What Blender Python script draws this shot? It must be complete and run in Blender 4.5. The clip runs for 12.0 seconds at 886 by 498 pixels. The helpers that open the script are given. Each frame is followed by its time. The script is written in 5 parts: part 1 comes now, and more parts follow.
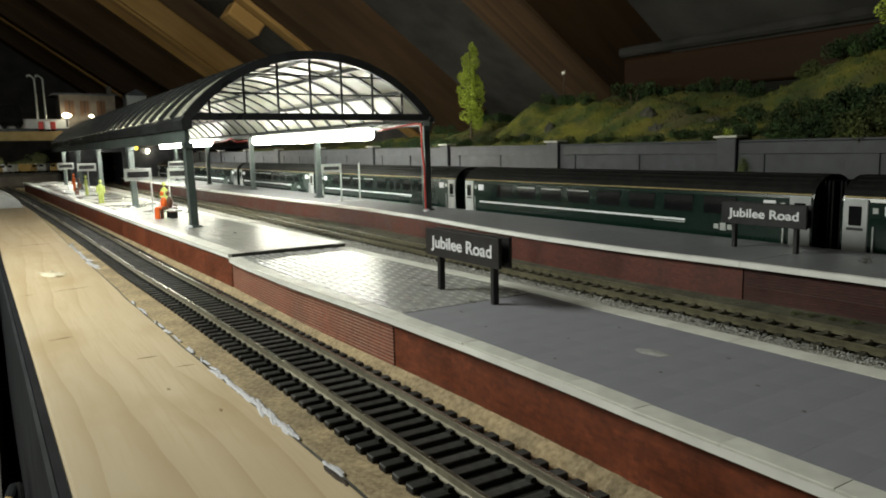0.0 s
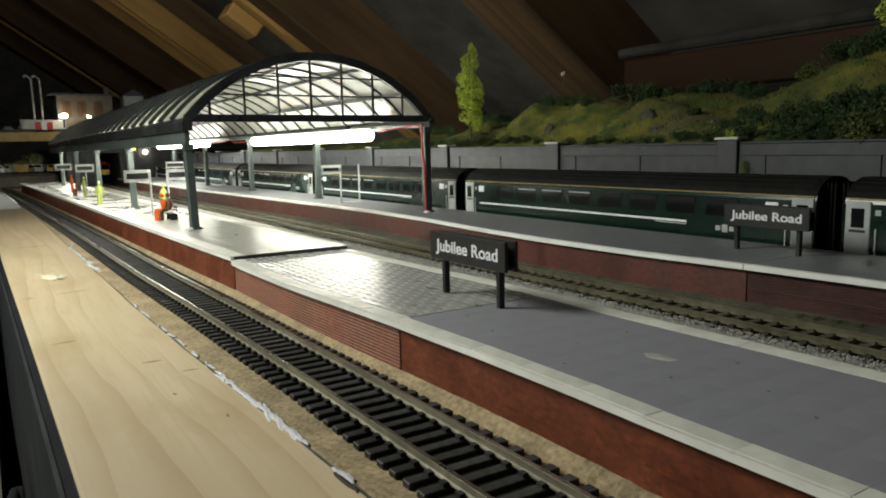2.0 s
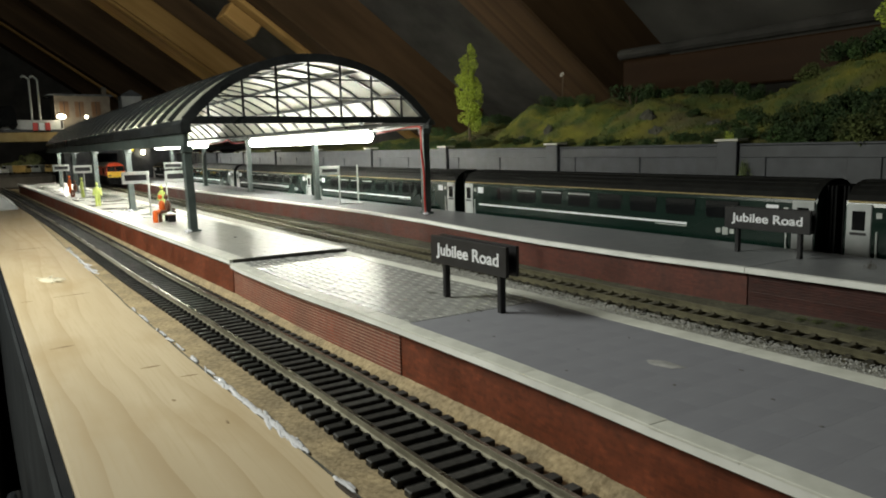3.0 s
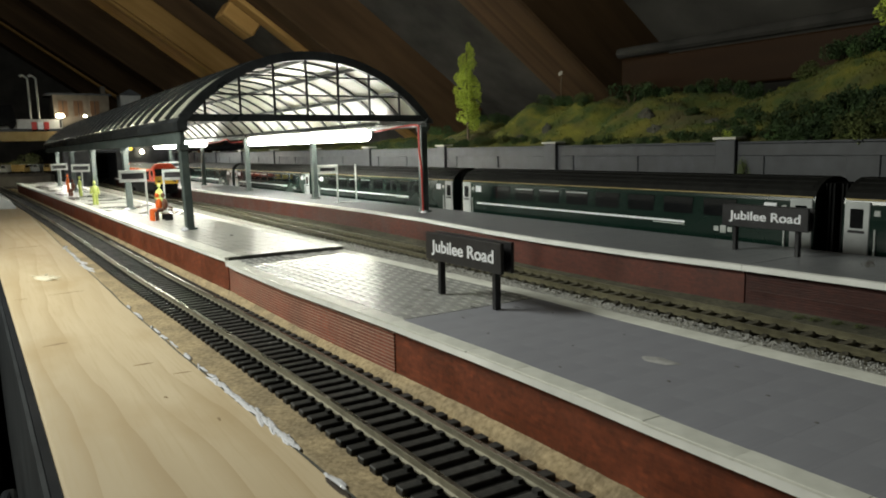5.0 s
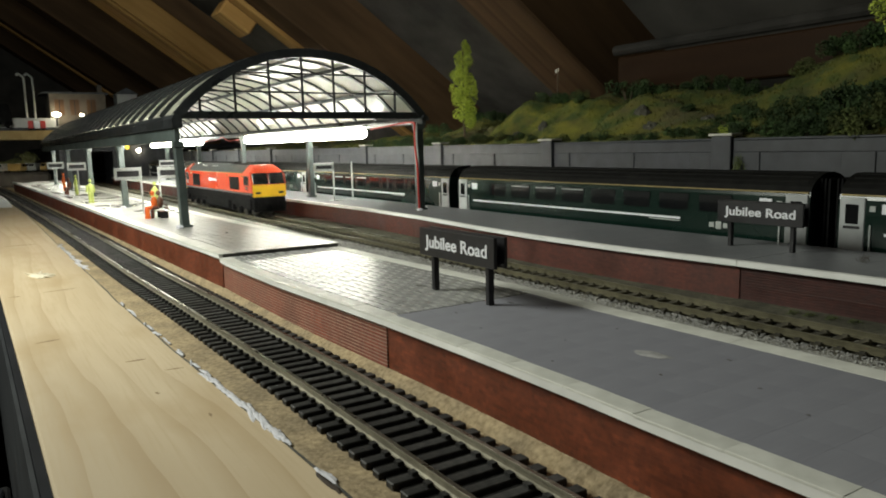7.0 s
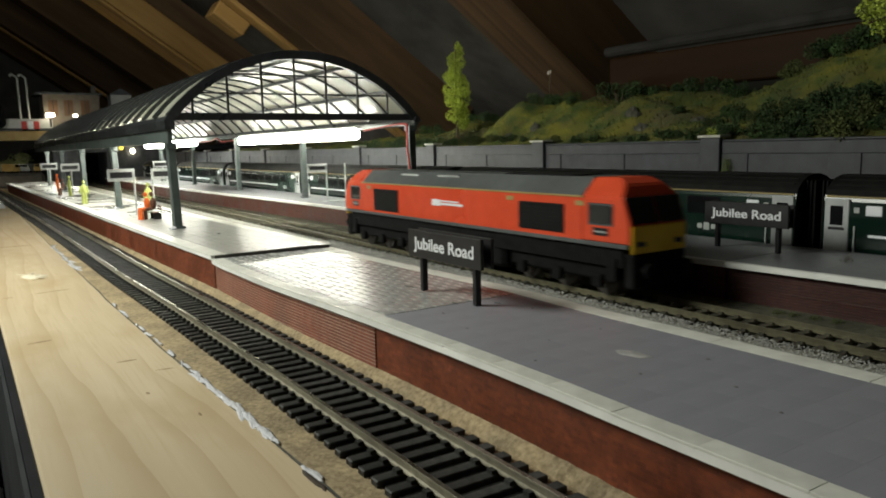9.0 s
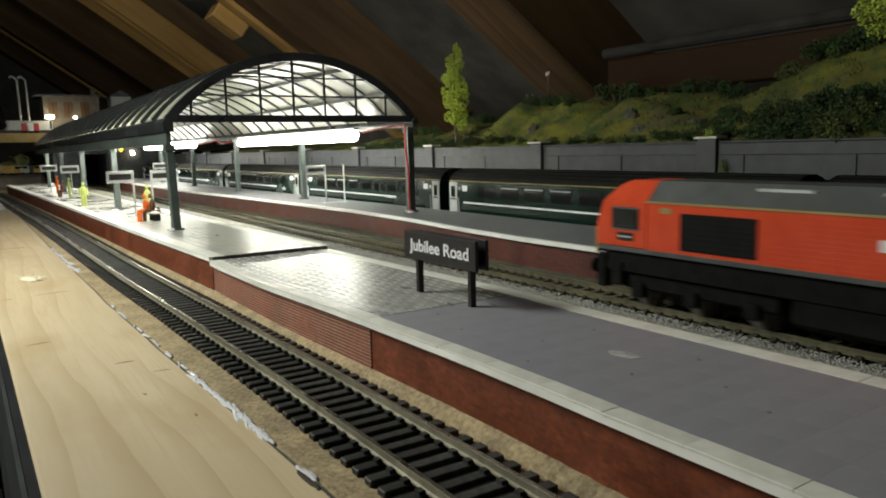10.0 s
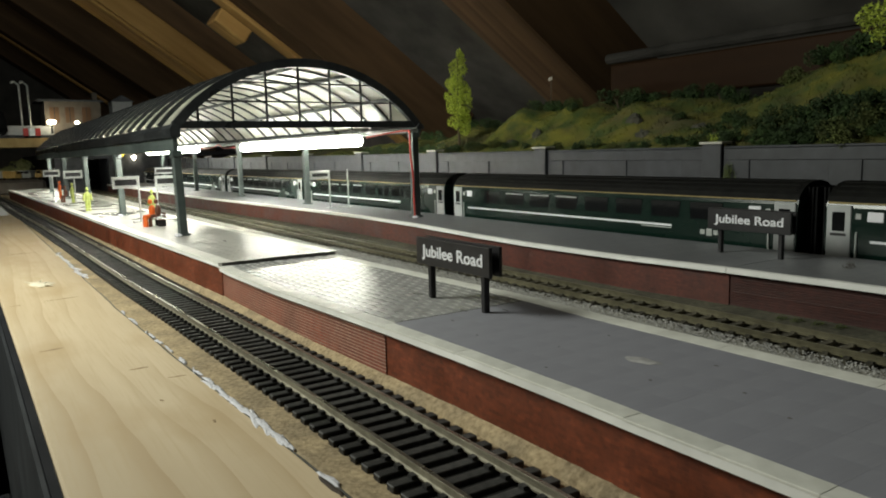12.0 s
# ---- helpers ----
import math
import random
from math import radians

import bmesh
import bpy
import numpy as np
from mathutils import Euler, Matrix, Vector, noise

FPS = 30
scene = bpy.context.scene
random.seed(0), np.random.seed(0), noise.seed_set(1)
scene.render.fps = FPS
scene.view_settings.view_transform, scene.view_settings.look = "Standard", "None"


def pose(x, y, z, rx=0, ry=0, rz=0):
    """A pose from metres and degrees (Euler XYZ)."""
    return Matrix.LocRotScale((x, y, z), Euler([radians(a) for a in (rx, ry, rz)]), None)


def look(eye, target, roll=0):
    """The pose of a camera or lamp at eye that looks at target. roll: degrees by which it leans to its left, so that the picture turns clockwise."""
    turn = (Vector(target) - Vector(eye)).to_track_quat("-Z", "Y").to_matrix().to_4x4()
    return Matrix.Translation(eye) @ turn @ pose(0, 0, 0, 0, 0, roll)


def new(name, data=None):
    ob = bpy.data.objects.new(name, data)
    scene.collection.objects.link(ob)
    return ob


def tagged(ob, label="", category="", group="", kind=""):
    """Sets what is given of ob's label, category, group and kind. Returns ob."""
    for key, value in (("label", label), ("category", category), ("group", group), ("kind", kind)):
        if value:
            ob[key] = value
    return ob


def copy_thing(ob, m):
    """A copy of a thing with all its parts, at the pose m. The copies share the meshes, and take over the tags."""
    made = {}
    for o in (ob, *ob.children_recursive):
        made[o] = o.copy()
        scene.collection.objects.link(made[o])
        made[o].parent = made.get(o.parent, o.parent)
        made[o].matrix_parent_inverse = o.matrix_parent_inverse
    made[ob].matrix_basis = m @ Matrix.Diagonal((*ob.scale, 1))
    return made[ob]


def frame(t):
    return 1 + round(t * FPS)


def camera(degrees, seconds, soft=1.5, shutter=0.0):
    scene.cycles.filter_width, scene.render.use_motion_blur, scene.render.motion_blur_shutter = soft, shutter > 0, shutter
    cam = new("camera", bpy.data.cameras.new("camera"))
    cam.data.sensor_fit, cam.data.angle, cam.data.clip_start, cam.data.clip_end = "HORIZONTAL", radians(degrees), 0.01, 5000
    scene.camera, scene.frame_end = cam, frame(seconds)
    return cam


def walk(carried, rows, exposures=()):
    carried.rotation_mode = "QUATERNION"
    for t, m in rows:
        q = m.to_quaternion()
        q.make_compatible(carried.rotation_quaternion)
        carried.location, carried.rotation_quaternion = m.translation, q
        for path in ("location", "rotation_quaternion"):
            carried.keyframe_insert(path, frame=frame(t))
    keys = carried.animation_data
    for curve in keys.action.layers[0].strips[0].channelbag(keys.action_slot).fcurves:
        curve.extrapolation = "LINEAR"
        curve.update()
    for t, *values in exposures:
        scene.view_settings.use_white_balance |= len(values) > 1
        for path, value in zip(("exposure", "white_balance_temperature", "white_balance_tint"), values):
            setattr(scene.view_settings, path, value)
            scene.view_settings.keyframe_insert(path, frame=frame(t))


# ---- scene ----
cam = camera(62.7, 12.0, soft=1.9, shutter=0.4)
PATH = [
    (0, (0.04645, -0.10066, 0.05116), (-1.6339, 0.9480, -0.2257), -1.26),
    (0.5, (0.04651, -0.10207, 0.05223), (-1.6307, 0.9514, -0.2254), -1.21),
    (1, (0.04528, -0.10241, 0.05272), (-1.6333, 0.9495, -0.2229), -1.25),
    (1.5, (0.04519, -0.10288, 0.05304), (-1.6322, 0.9507, -0.2234), -1.31),
    (2, (0.04449, -0.10283, 0.05243), (-1.6312, 0.9531, -0.2251), -1.30),
    (2.5, (0.04363, -0.10276, 0.05316), (-1.6303, 0.9552, -0.2273), -1.27),
    (3, (0.04282, -0.10267, 0.05387), (-1.6301, 0.9573, -0.2247), -1.32),
    (5, (0.04253, -0.10053, 0.05241), (-1.6303, 0.9599, -0.2255), -1.27),
    (5.5, (0.04205, -0.09971, 0.05175), (-1.6307, 0.9600, -0.2292), -1.38),
    (6, (0.04128, -0.10010, 0.05153), (-1.6299, 0.9617, -0.2309), -1.35),
    (6.5, (0.04176, -0.09981, 0.05113), (-1.6293, 0.9621, -0.2316), -1.33),
    (7, (0.04279, -0.09879, 0.05098), (-1.6271, 0.9655, -0.2297), -1.35),
    (9, (0.04680, -0.09832, 0.05171), (-1.6165, 0.9765, -0.2283), -1.35),
    (9.5, (0.04795, -0.09814, 0.05200), (-1.6145, 0.9778, -0.2281), -1.48),
    (10, (0.04904, -0.09776, 0.05209), (-1.6149, 0.9766, -0.2253), -1.44),
    (10.5, (0.04946, -0.09852, 0.05216), (-1.6141, 0.9777, -0.2205), -1.40),
    (11, (0.04928, -0.09950, 0.05310), (-1.6158, 0.9749, -0.2176), -1.36),
    (11.5, (0.04835, -0.10095, 0.05345), (-1.6152, 0.9758, -0.2169), -1.41),
    (12, (0.04761, -0.10254, 0.05322), (-1.6159, 0.9752, -0.2136), -1.51),
]
walk(cam, [(t, look(eye, target, roll)) for t, eye, target, roll in PATH])

# ---- light: the attic's own lamp above the board's edge, and the tubes under the canopy (built below) ----
world = bpy.data.worlds.new("attic_dark")
scene.world = world
world.use_nodes = True
world.node_tree.nodes["Background"].inputs[0].default_value = (0.9, 0.95, 1.0, 1)
world.node_tree.nodes["Background"].inputs[1].default_value = 0.01
TUBE_GLOW = 34.0
attic_bulb = new("attic_bulb", bpy.data.lights.new("attic_bulb", "POINT"))
attic_bulb.data.shadow_soft_size = 0.11
attic_bulb.data.energy, attic_bulb.data.color = 9.3, (0.97, 1.0, 0.87)
attic_bulb.location = (-0.40, -0.265, 0.29)

# ---- helpers of this file: all shapes are given in millimetres ----
MM = 0.001
rng = random.Random(7)


def place(x, y, z, rx=0, ry=0, rz=0):
    return pose(x * MM, y * MM, z * MM, rx, ry, rz)


def thing(name, at, label, category, group="", kind="", rz=0):
    ob = new(name)
    ob.empty_display_size = 0.005
    ob.matrix_basis = place(*at, 0, 0, rz)
    return tagged(ob, label, category, group, kind)


def part(name, bm, material, parent=None, label=""):
    bm.transform(Matrix.Scale(MM, 4))
    bmesh.ops.recalc_face_normals(bm, faces=bm.faces)
    me = bpy.data.meshes.new(name)
    bm.to_mesh(me)
    bm.free()
    me.materials.append(material)
    ob = new(name, me)
    ob.parent = parent
    return tagged(ob, label)


def piece(name, mesh, parent, m):
    ob = new(name, mesh)
    ob.parent = parent
    ob.matrix_basis = m
    return ob


def mesh_of(name, bm, material):
    bm.transform(Matrix.Scale(MM, 4))
    bmesh.ops.recalc_face_normals(bm, faces=bm.faces)
    me = bpy.data.meshes.new(name)
    bm.to_mesh(me)
    bm.free()
    me.materials.append(material)
    return me


def structure(name, bm, material, label, category):
    return tagged(part(name, bm, material), label, category, kind="structure")


def box(bm, x0, x1, y0, y1, z0, z1, bevel=0.0):
    ret = bmesh.ops.create_cube(bm, size=1)
    vs = ret["verts"]
    for v in vs:
        v.co = Vector(((x0 + x1) / 2 + v.co.x * (x1 - x0), (y0 + y1) / 2 + v.co.y * (y1 - y0), (z0 + z1) / 2 + v.co.z * (z1 - z0)))
    if bevel:
        es = list({e for v in vs for e in v.link_edges})
        bmesh.ops.bevel(bm, geom=es, offset=bevel, segments=1, affect="EDGES")
    return bm


def boxed(x0, x1, y0, y1, z0, z1, bevel=0.0):
    return box(bmesh.new(), x0, x1, y0, y1, z0, z1, bevel)


def rod(bm, a, b, r, seg=8, r2=None):
    a, b = Vector(a), Vector(b)
    d = b - a
    m = Matrix.Translation((a + b) / 2) @ d.to_track_quat("Z", "Y").to_matrix().to_4x4()
    bmesh.ops.create_cone(bm, cap_ends=True, segments=seg, radius1=r, radius2=r if r2 is None else r2, depth=d.length, matrix=m)
    return bm


def ball(bm, c, rx, ry, rz, u=8, v=6):
    m = Matrix.Translation(c) @ Matrix.Diagonal((rx, ry, rz, 1))
    bmesh.ops.create_uvsphere(bm, u_segments=u, v_segments=v, radius=1, matrix=m)
    return bm


def prism(bm, profile, x0, x1):
    """A closed (y, z) outline drawn out along x."""
    a = [bm.verts.new((x0, y, z)) for y, z in profile]
    b = [bm.verts.new((x1, y, z)) for y, z in profile]
    n = len(a)
    for i in range(n):
        bm.faces.new((a[i], a[(i + 1) % n], b[(i + 1) % n], b[i]))
    bm.faces.new(a), bm.faces.new(b[::-1])
    return bm


def along(bm, xs, fy, profile, fz=None):
    """A closed (dy, z) outline carried along a line whose y follows x."""
    rings = [[bm.verts.new((x, fy(x) + dy, z + (fz(x) if fz else 0))) for dy, z in profile] for x in xs]
    n = len(profile)
    for a, b in zip(rings, rings[1:]):
        for i in range(n):
            bm.faces.new((a[i], a[(i + 1) % n], b[(i + 1) % n], b[i]))
    bm.faces.new(rings[0]), bm.faces.new(rings[-1][::-1])
    return bm


def line(*pts):
    xs, ys = [p[0] for p in pts], [p[1] for p in pts]
    return lambda x: float(np.interp(x, xs, ys))


def steps(a, b, n):
    return [a + (b - a) * i / n for i in range(n + 1)]


def words(name, text, size, material, parent, m, label="", bold=0.0):
    cu = bpy.data.curves.new(name, "FONT")
    cu.body, cu.size, cu.align_x, cu.align_y, cu.extrude, cu.offset = text, size * MM, "CENTER", "CENTER", 0.1 * MM, bold * MM
    tmp = bpy.data.objects.new(name, cu)
    scene.collection.objects.link(tmp)
    bpy.context.view_layer.update()
    me = bpy.data.meshes.new_from_object(tmp.evaluated_get(bpy.context.evaluated_depsgraph_get()))
    bpy.data.objects.remove(tmp)
    me.materials.clear()
    me.materials.append(material)
    ob = piece(name, me, parent, m)
    return tagged(ob, label)


# ---- materials ----
def mat(name, c1, c2, scale=300, rough=0.6, metal=0.0, bump=0.15, bscale=None, stain=0.25, stretch=(1, 1, 1), rnd=0.0, rvar=0.1, glow=None, spec=0.5):
    m = bpy.data.materials.new(name)
    m.use_nodes = True
    nt = m.node_tree
    bs = nt.nodes["Principled BSDF"]
    N, Lk = nt.nodes.new, nt.links.new
    co = N("ShaderNodeTexCoord")
    mp = N("ShaderNodeMapping")
    mp.inputs["Scale"].default_value = stretch
    Lk(co.outputs["Object"], mp.inputs["Vector"])

    def noise_at(sc, detail):
        n = N("ShaderNodeTexNoise")
        n.inputs["Scale"].default_value, n.inputs["Detail"].default_value = sc, detail
        Lk(mp.outputs["Vector"], n.inputs["Vector"])
        return n
    n1, n2 = noise_at(scale, 5), noise_at(scale / 9, 3)
    r1 = N("ShaderNodeMapRange")
    r1.inputs[1].default_value, r1.inputs[2].default_value = 0.3, 0.7
    Lk(n1.outputs["Fac"], r1.inputs[0])
    mix = N("ShaderNodeMix")
    mix.data_type = "RGBA"
    mix.inputs["A"].default_value, mix.inputs["B"].default_value = (*c1, 1), (*c2, 1)
    Lk(r1.outputs[0], mix.inputs["Factor"])
    r2 = N("ShaderNodeMapRange")
    r2.inputs[1].default_value, r2.inputs[2].default_value, r2.inputs[3].default_value, r2.inputs[4].default_value = 0.35, 0.65, 1 - stain, 1 + stain * 0.4
    Lk(n2.outputs["Fac"], r2.inputs[0])
    hsv = N("ShaderNodeHueSaturation")
    Lk(mix.outputs["Result"], hsv.inputs["Color"])
    if rnd:
        oi, ad = N("ShaderNodeObjectInfo"), N("ShaderNodeMapRange")
        ad.inputs[3].default_value, ad.inputs[4].default_value = 1 - rnd, 1 + rnd
        Lk(oi.outputs["Random"], ad.inputs[0])
        mu = N("ShaderNodeMath")
        mu.operation = "MULTIPLY"
        Lk(r2.outputs[0], mu.inputs[0]), Lk(ad.outputs[0], mu.inputs[1])
        Lk(mu.outputs[0], hsv.inputs["Value"])
    else:
        Lk(r2.outputs[0], hsv.inputs["Value"])
    Lk(hsv.outputs["Color"], bs.inputs["Base Color"])
    r3 = N("ShaderNodeMapRange")
    r3.inputs[1].default_value, r3.inputs[2].default_value = 0.3, 0.7
    r3.inputs[3].default_value, r3.inputs[4].default_value = max(0.02, rough - rvar), min(1, rough + rvar)
    Lk(n2.outputs["Fac"], r3.inputs[0]), Lk(r3.outputs[0], bs.inputs["Roughness"])
    bs.inputs["Metallic"].default_value = metal
    bs.inputs["Specular IOR Level"].default_value = spec
    if bump:
        n3, b = noise_at(bscale or scale * 3, 4), N("ShaderNodeBump")
        b.inputs["Strength"].default_value, b.inputs["Distance"].default_value = bump, 0.0004
        Lk(n3.outputs["Fac"], b.inputs["Height"]), Lk(b.outputs["Normal"], bs.inputs["Normal"])
    if glow:
        bs.inputs["Emission Color"].default_value, bs.inputs["Emission Strength"].default_value = (*glow[0], 1), glow[1]
    return m


def grain_wood(name, c1, c2, c3, rings=60, line_depth=0.42, patchy=False):
    """Sawn softwood with its grain along x."""
    m = mat(name, c1, c2, 60, 0.62, stretch=(0.12, 1, 1), bump=0.1, bscale=600, stain=0.32)
    nt = m.node_tree
    N, Lk = nt.nodes.new, nt.links.new
    bs = nt.nodes["Principled BSDF"]
    co = next(n for n in nt.nodes if n.type == "TEX_COORD")
    mp = N("ShaderNodeMapping")
    mp.inputs["Scale"].default_value = (0.10, 1, 1)
    Lk(co.outputs["Object"], mp.inputs["Vector"])
    w = N("ShaderNodeTexWave")
    w.bands_direction = "Y"
    w.inputs["Scale"].default_value, w.inputs["Distortion"].default_value, w.inputs["Detail"].default_value, w.inputs["Detail Scale"].default_value = rings, 5.5, 2, 1.1
    Lk(mp.outputs["Vector"], w.inputs["Vector"])
    rr = N("ShaderNodeMapRange")
    rr.inputs[1].default_value, rr.inputs[2].default_value, rr.inputs[4].default_value = 0.72, 1.0, line_depth
    Lk(w.outputs["Fac"], rr.inputs[0])
    mx = N("ShaderNodeMix")
    mx.data_type = "RGBA"
    old = bs.inputs["Base Color"].links[0].from_socket
    Lk(old, mx.inputs["A"])
    mx.inputs["B"].default_value = (*c3, 1)
    if not patchy:
        Lk(rr.outputs[0], mx.inputs["Factor"])
        Lk(mx.outputs["Result"], bs.inputs["Base Color"])
        return m
    w.wave_profile = "SAW"
    w.inputs["Distortion"].default_value, w.inputs["Detail"].default_value = 9.0, 3
    rr.inputs[1].default_value = 0.55
    # growth lines come and go, with brown resin clouds along the grain

    def cloud(scale, lo, hi, top, stretch):
        mq, nz, mr = N("ShaderNodeMapping"), N("ShaderNodeTexNoise"), N("ShaderNodeMapRange")
        mq.inputs["Scale"].default_value = stretch
        nz.inputs["Scale"].default_value, nz.inputs["Detail"].default_value = scale, 4
        mr.inputs[1].default_value, mr.inputs[2].default_value, mr.inputs[4].default_value = lo, hi, top
        Lk(co.outputs["Object"], mq.inputs["Vector"]), Lk(mq.outputs["Vector"], nz.inputs["Vector"]), Lk(nz.outputs["Fac"], mr.inputs[0])
        return mr.outputs[0]
    fade = N("ShaderNodeMath")
    fade.operation = "MULTIPLY"
    Lk(rr.outputs[0], fade.inputs[0]), Lk(cloud(22, 0.30, 0.55, 1.0, (0.3, 1, 1)), fade.inputs[1])
    Lk(fade.outputs[0], mx.inputs["Factor"])
    my = N("ShaderNodeMix")
    my.data_type = "RGBA"
    my.inputs["B"].default_value = (0.40, 0.28, 0.14, 1)
    Lk(cloud(38, 0.52, 0.72, 0.6, (0.45, 1, 1)), my.inputs["Factor"]), Lk(mx.outputs["Result"], my.inputs["A"])
    fine = N("ShaderNodeMix")
    fine.data_type = "RGBA"
    fine.inputs["B"].default_value = (0.44, 0.33, 0.19, 1)
    Lk(cloud(900, 0.5, 0.75, 0.45, (0.04, 1, 1)), fine.inputs["Factor"]), Lk(my.outputs["Result"], fine.inputs["A"])
    Lk(fine.outputs["Result"], bs.inputs["Base Color"])
    return m


def printed_brick(name, c1, c2, mortar, bw=2.9, bh=0.95, joint=0.10, rough=0.55, depth=0.35):
    """Model brickwork: bricks of bw by bh millimetres on an upright face."""
    m = mat(name, c1, c2, 500, rough, bump=0, stain=0.35)
    nt = m.node_tree
    N, Lk = nt.nodes.new, nt.links.new
    bs = nt.nodes["Principled BSDF"]
    co = next(n for n in nt.nodes if n.type == "TEX_COORD")
    sp, cb = N("ShaderNodeSeparateXYZ"), N("ShaderNodeCombineXYZ")
    Lk(co.outputs["Object"], sp.inputs[0])
    Lk(sp.outputs["X"], cb.inputs["X"]), Lk(sp.outputs["Z"], cb.inputs["Y"])
    br = N("ShaderNodeTexBrick")
    br.inputs["Scale"].default_value = 1000
    br.inputs["Brick Width"].default_value, br.inputs["Row Height"].default_value, br.inputs["Mortar Size"].default_value = bw, bh, joint
    br.inputs["Mortar Smooth"].default_value = 0.3
    br.inputs["Color1"].default_value, br.inputs["Color2"].default_value, br.inputs["Mortar"].default_value = (0.75, 0.75, 0.75, 1), (1.1, 1.1, 1.1, 1), (1, 1, 1, 1)
    Lk(cb.outputs[0], br.inputs["Vector"])
    old = bs.inputs["Base Color"].links[0].from_socket
    mu = N("ShaderNodeMix")
    mu.data_type, mu.blend_type = "RGBA", "MULTIPLY"
    mu.inputs["Factor"].default_value = 1
    Lk(old, mu.inputs["A"]), Lk(br.outputs["Color"], mu.inputs["B"])
    mx = N("ShaderNodeMix")
    mx.data_type = "RGBA"
    Lk(br.outputs["Fac"], mx.inputs["Factor"]), Lk(mu.outputs["Result"], mx.inputs["A"])
    mx.inputs["B"].default_value = (*mortar, 1)
    Lk(mx.outputs["Result"], bs.inputs["Base Color"])
    b = N("ShaderNodeBump")
    b.invert = True
    b.inputs["Strength"].default_value, b.inputs["Distance"].default_value = depth, 0.0003
    Lk(br.outputs["Fac"], b.inputs["Height"]), Lk(b.outputs["Normal"], bs.inputs["Normal"])
    return m


M_WOOD = grain_wood("pine_board", (0.455, 0.358, 0.23), (0.53, 0.432, 0.295), (0.34, 0.23, 0.11), rings=30, line_depth=0.46, patchy=True)
M_CORK = mat("cork", (0.24, 0.18, 0.10), (0.46, 0.36, 0.22), 700, 0.9, bump=0.9, bscale=900, stain=0.3)
M_SLEEPER = mat("black_plastic", (0.019, 0.019, 0.019), (0.050, 0.048, 0.046), 500, 0.62, bump=0.3, stain=0.3, rnd=0.35, spec=0.3)
M_GAP_STRIP = mat("black_gap_strip", (0.011, 0.011, 0.011), (0.026, 0.025, 0.024), 500, 0.95, bump=0.4, spec=0.08)
M_RAIL_SIDE = mat("weathered_rail", (0.20, 0.182, 0.135), (0.31, 0.285, 0.215), 400, 0.42, 0.2, bump=0.1)
M_RAIL_TOP = mat("polished_rail", (0.36, 0.34, 0.29), (0.50, 0.48, 0.43), 300, 0.30, 1.0, bump=0.05)
M_RAIL_OLIVE = mat("grimy_brass_rail", (0.105, 0.096, 0.060), (0.18, 0.165, 0.105), 300, 0.45, 0.3, bump=0.1)
M_SLEEPER_OLD = mat("dusty_sleeper", (0.03, 0.027, 0.02), (0.10, 0.09, 0.06), 400, 0.8, bump=0.3, rnd=0.4)
M_BALLAST_BED = mat("grey_ballast_bed", (0.24, 0.235, 0.205), (0.42, 0.41, 0.365), 900, 0.95, bump=1.0, bscale=900)
M_MOSS = mat("mossy_dirt", (0.045, 0.046, 0.030), (0.115, 0.108, 0.075), 500, 0.95, bump=0.9, bscale=900, stain=0.4)
M_STONE = mat("granite_chips", (0.34, 0.34, 0.335), (0.62, 0.61, 0.59), 260, 0.85, bump=0.2)
M_PAVE = mat("grey_paving", (0.135, 0.14, 0.153), (0.19, 0.196, 0.212), 260, 0.42, bump=0.12, bscale=900, stain=0.18, rnd=0.05, rvar=0.08)
M_PAVE_GLOSS = mat("glazed_paving", (0.34, 0.34, 0.34), (0.46, 0.458, 0.45), 240, 0.27, bump=0.7, bscale=260, stain=0.25, rnd=0.12, rvar=0.12)
M_PAVE_SMOOTH = mat("smooth_lilac_paving", (0.24, 0.243, 0.283), (0.31, 0.312, 0.357), 150, 0.44, bump=0.08, bscale=900, stain=0.2, rnd=0.012, rvar=0.08)
M_JOINT = mat("dark_joint", (0.05, 0.05, 0.045), (0.09, 0.085, 0.075), 400, 0.7)
M_COPING = mat("whitish_coping", (0.66, 0.66, 0.61), (0.82, 0.82, 0.77), 200, 0.42, bump=0.12, stain=0.2, rnd=0.03)
M_LIP = mat("white_edge_paint", (0.84, 0.84, 0.82), (0.92, 0.92, 0.90), 200, 0.45, bump=0.1, stain=0.2)
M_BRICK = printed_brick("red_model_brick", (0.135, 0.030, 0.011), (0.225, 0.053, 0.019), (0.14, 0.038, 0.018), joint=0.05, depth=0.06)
# The next two are red brick darkened for the shade on the far faces.
M_BRICK_DARK = printed_brick("deep_shade_brick", (0.046, 0.011, 0.009), (0.076, 0.019, 0.013), (0.044, 0.014, 0.011), joint=0.08, depth=0.3)
M_BRICK_FAR = printed_brick("shaded_far_brick", (0.078, 0.018, 0.012), (0.12, 0.029, 0.017), (0.092, 0.026, 0.016), joint=0.05, depth=0.08)
M_PAVE_PALE = mat("pale_gritty_paving", (0.29, 0.29, 0.27), (0.40, 0.396, 0.37), 240, 0.30, bump=0.34, bscale=420, stain=0.25, rnd=0.06, rvar=0.14)
M_MORTAR = mat("pale_mortar", (0.34, 0.22, 0.16), (0.46, 0.33, 0.25), 400, 0.8)
M_IRON = mat("blackened_iron", (0.014, 0.016, 0.018), (0.026, 0.029, 0.032), 300, 0.36, bump=0.05)
M_POST = mat("grey_green_post", (0.055, 0.072, 0.070), (0.085, 0.105, 0.102), 200, 0.45, bump=0.05)
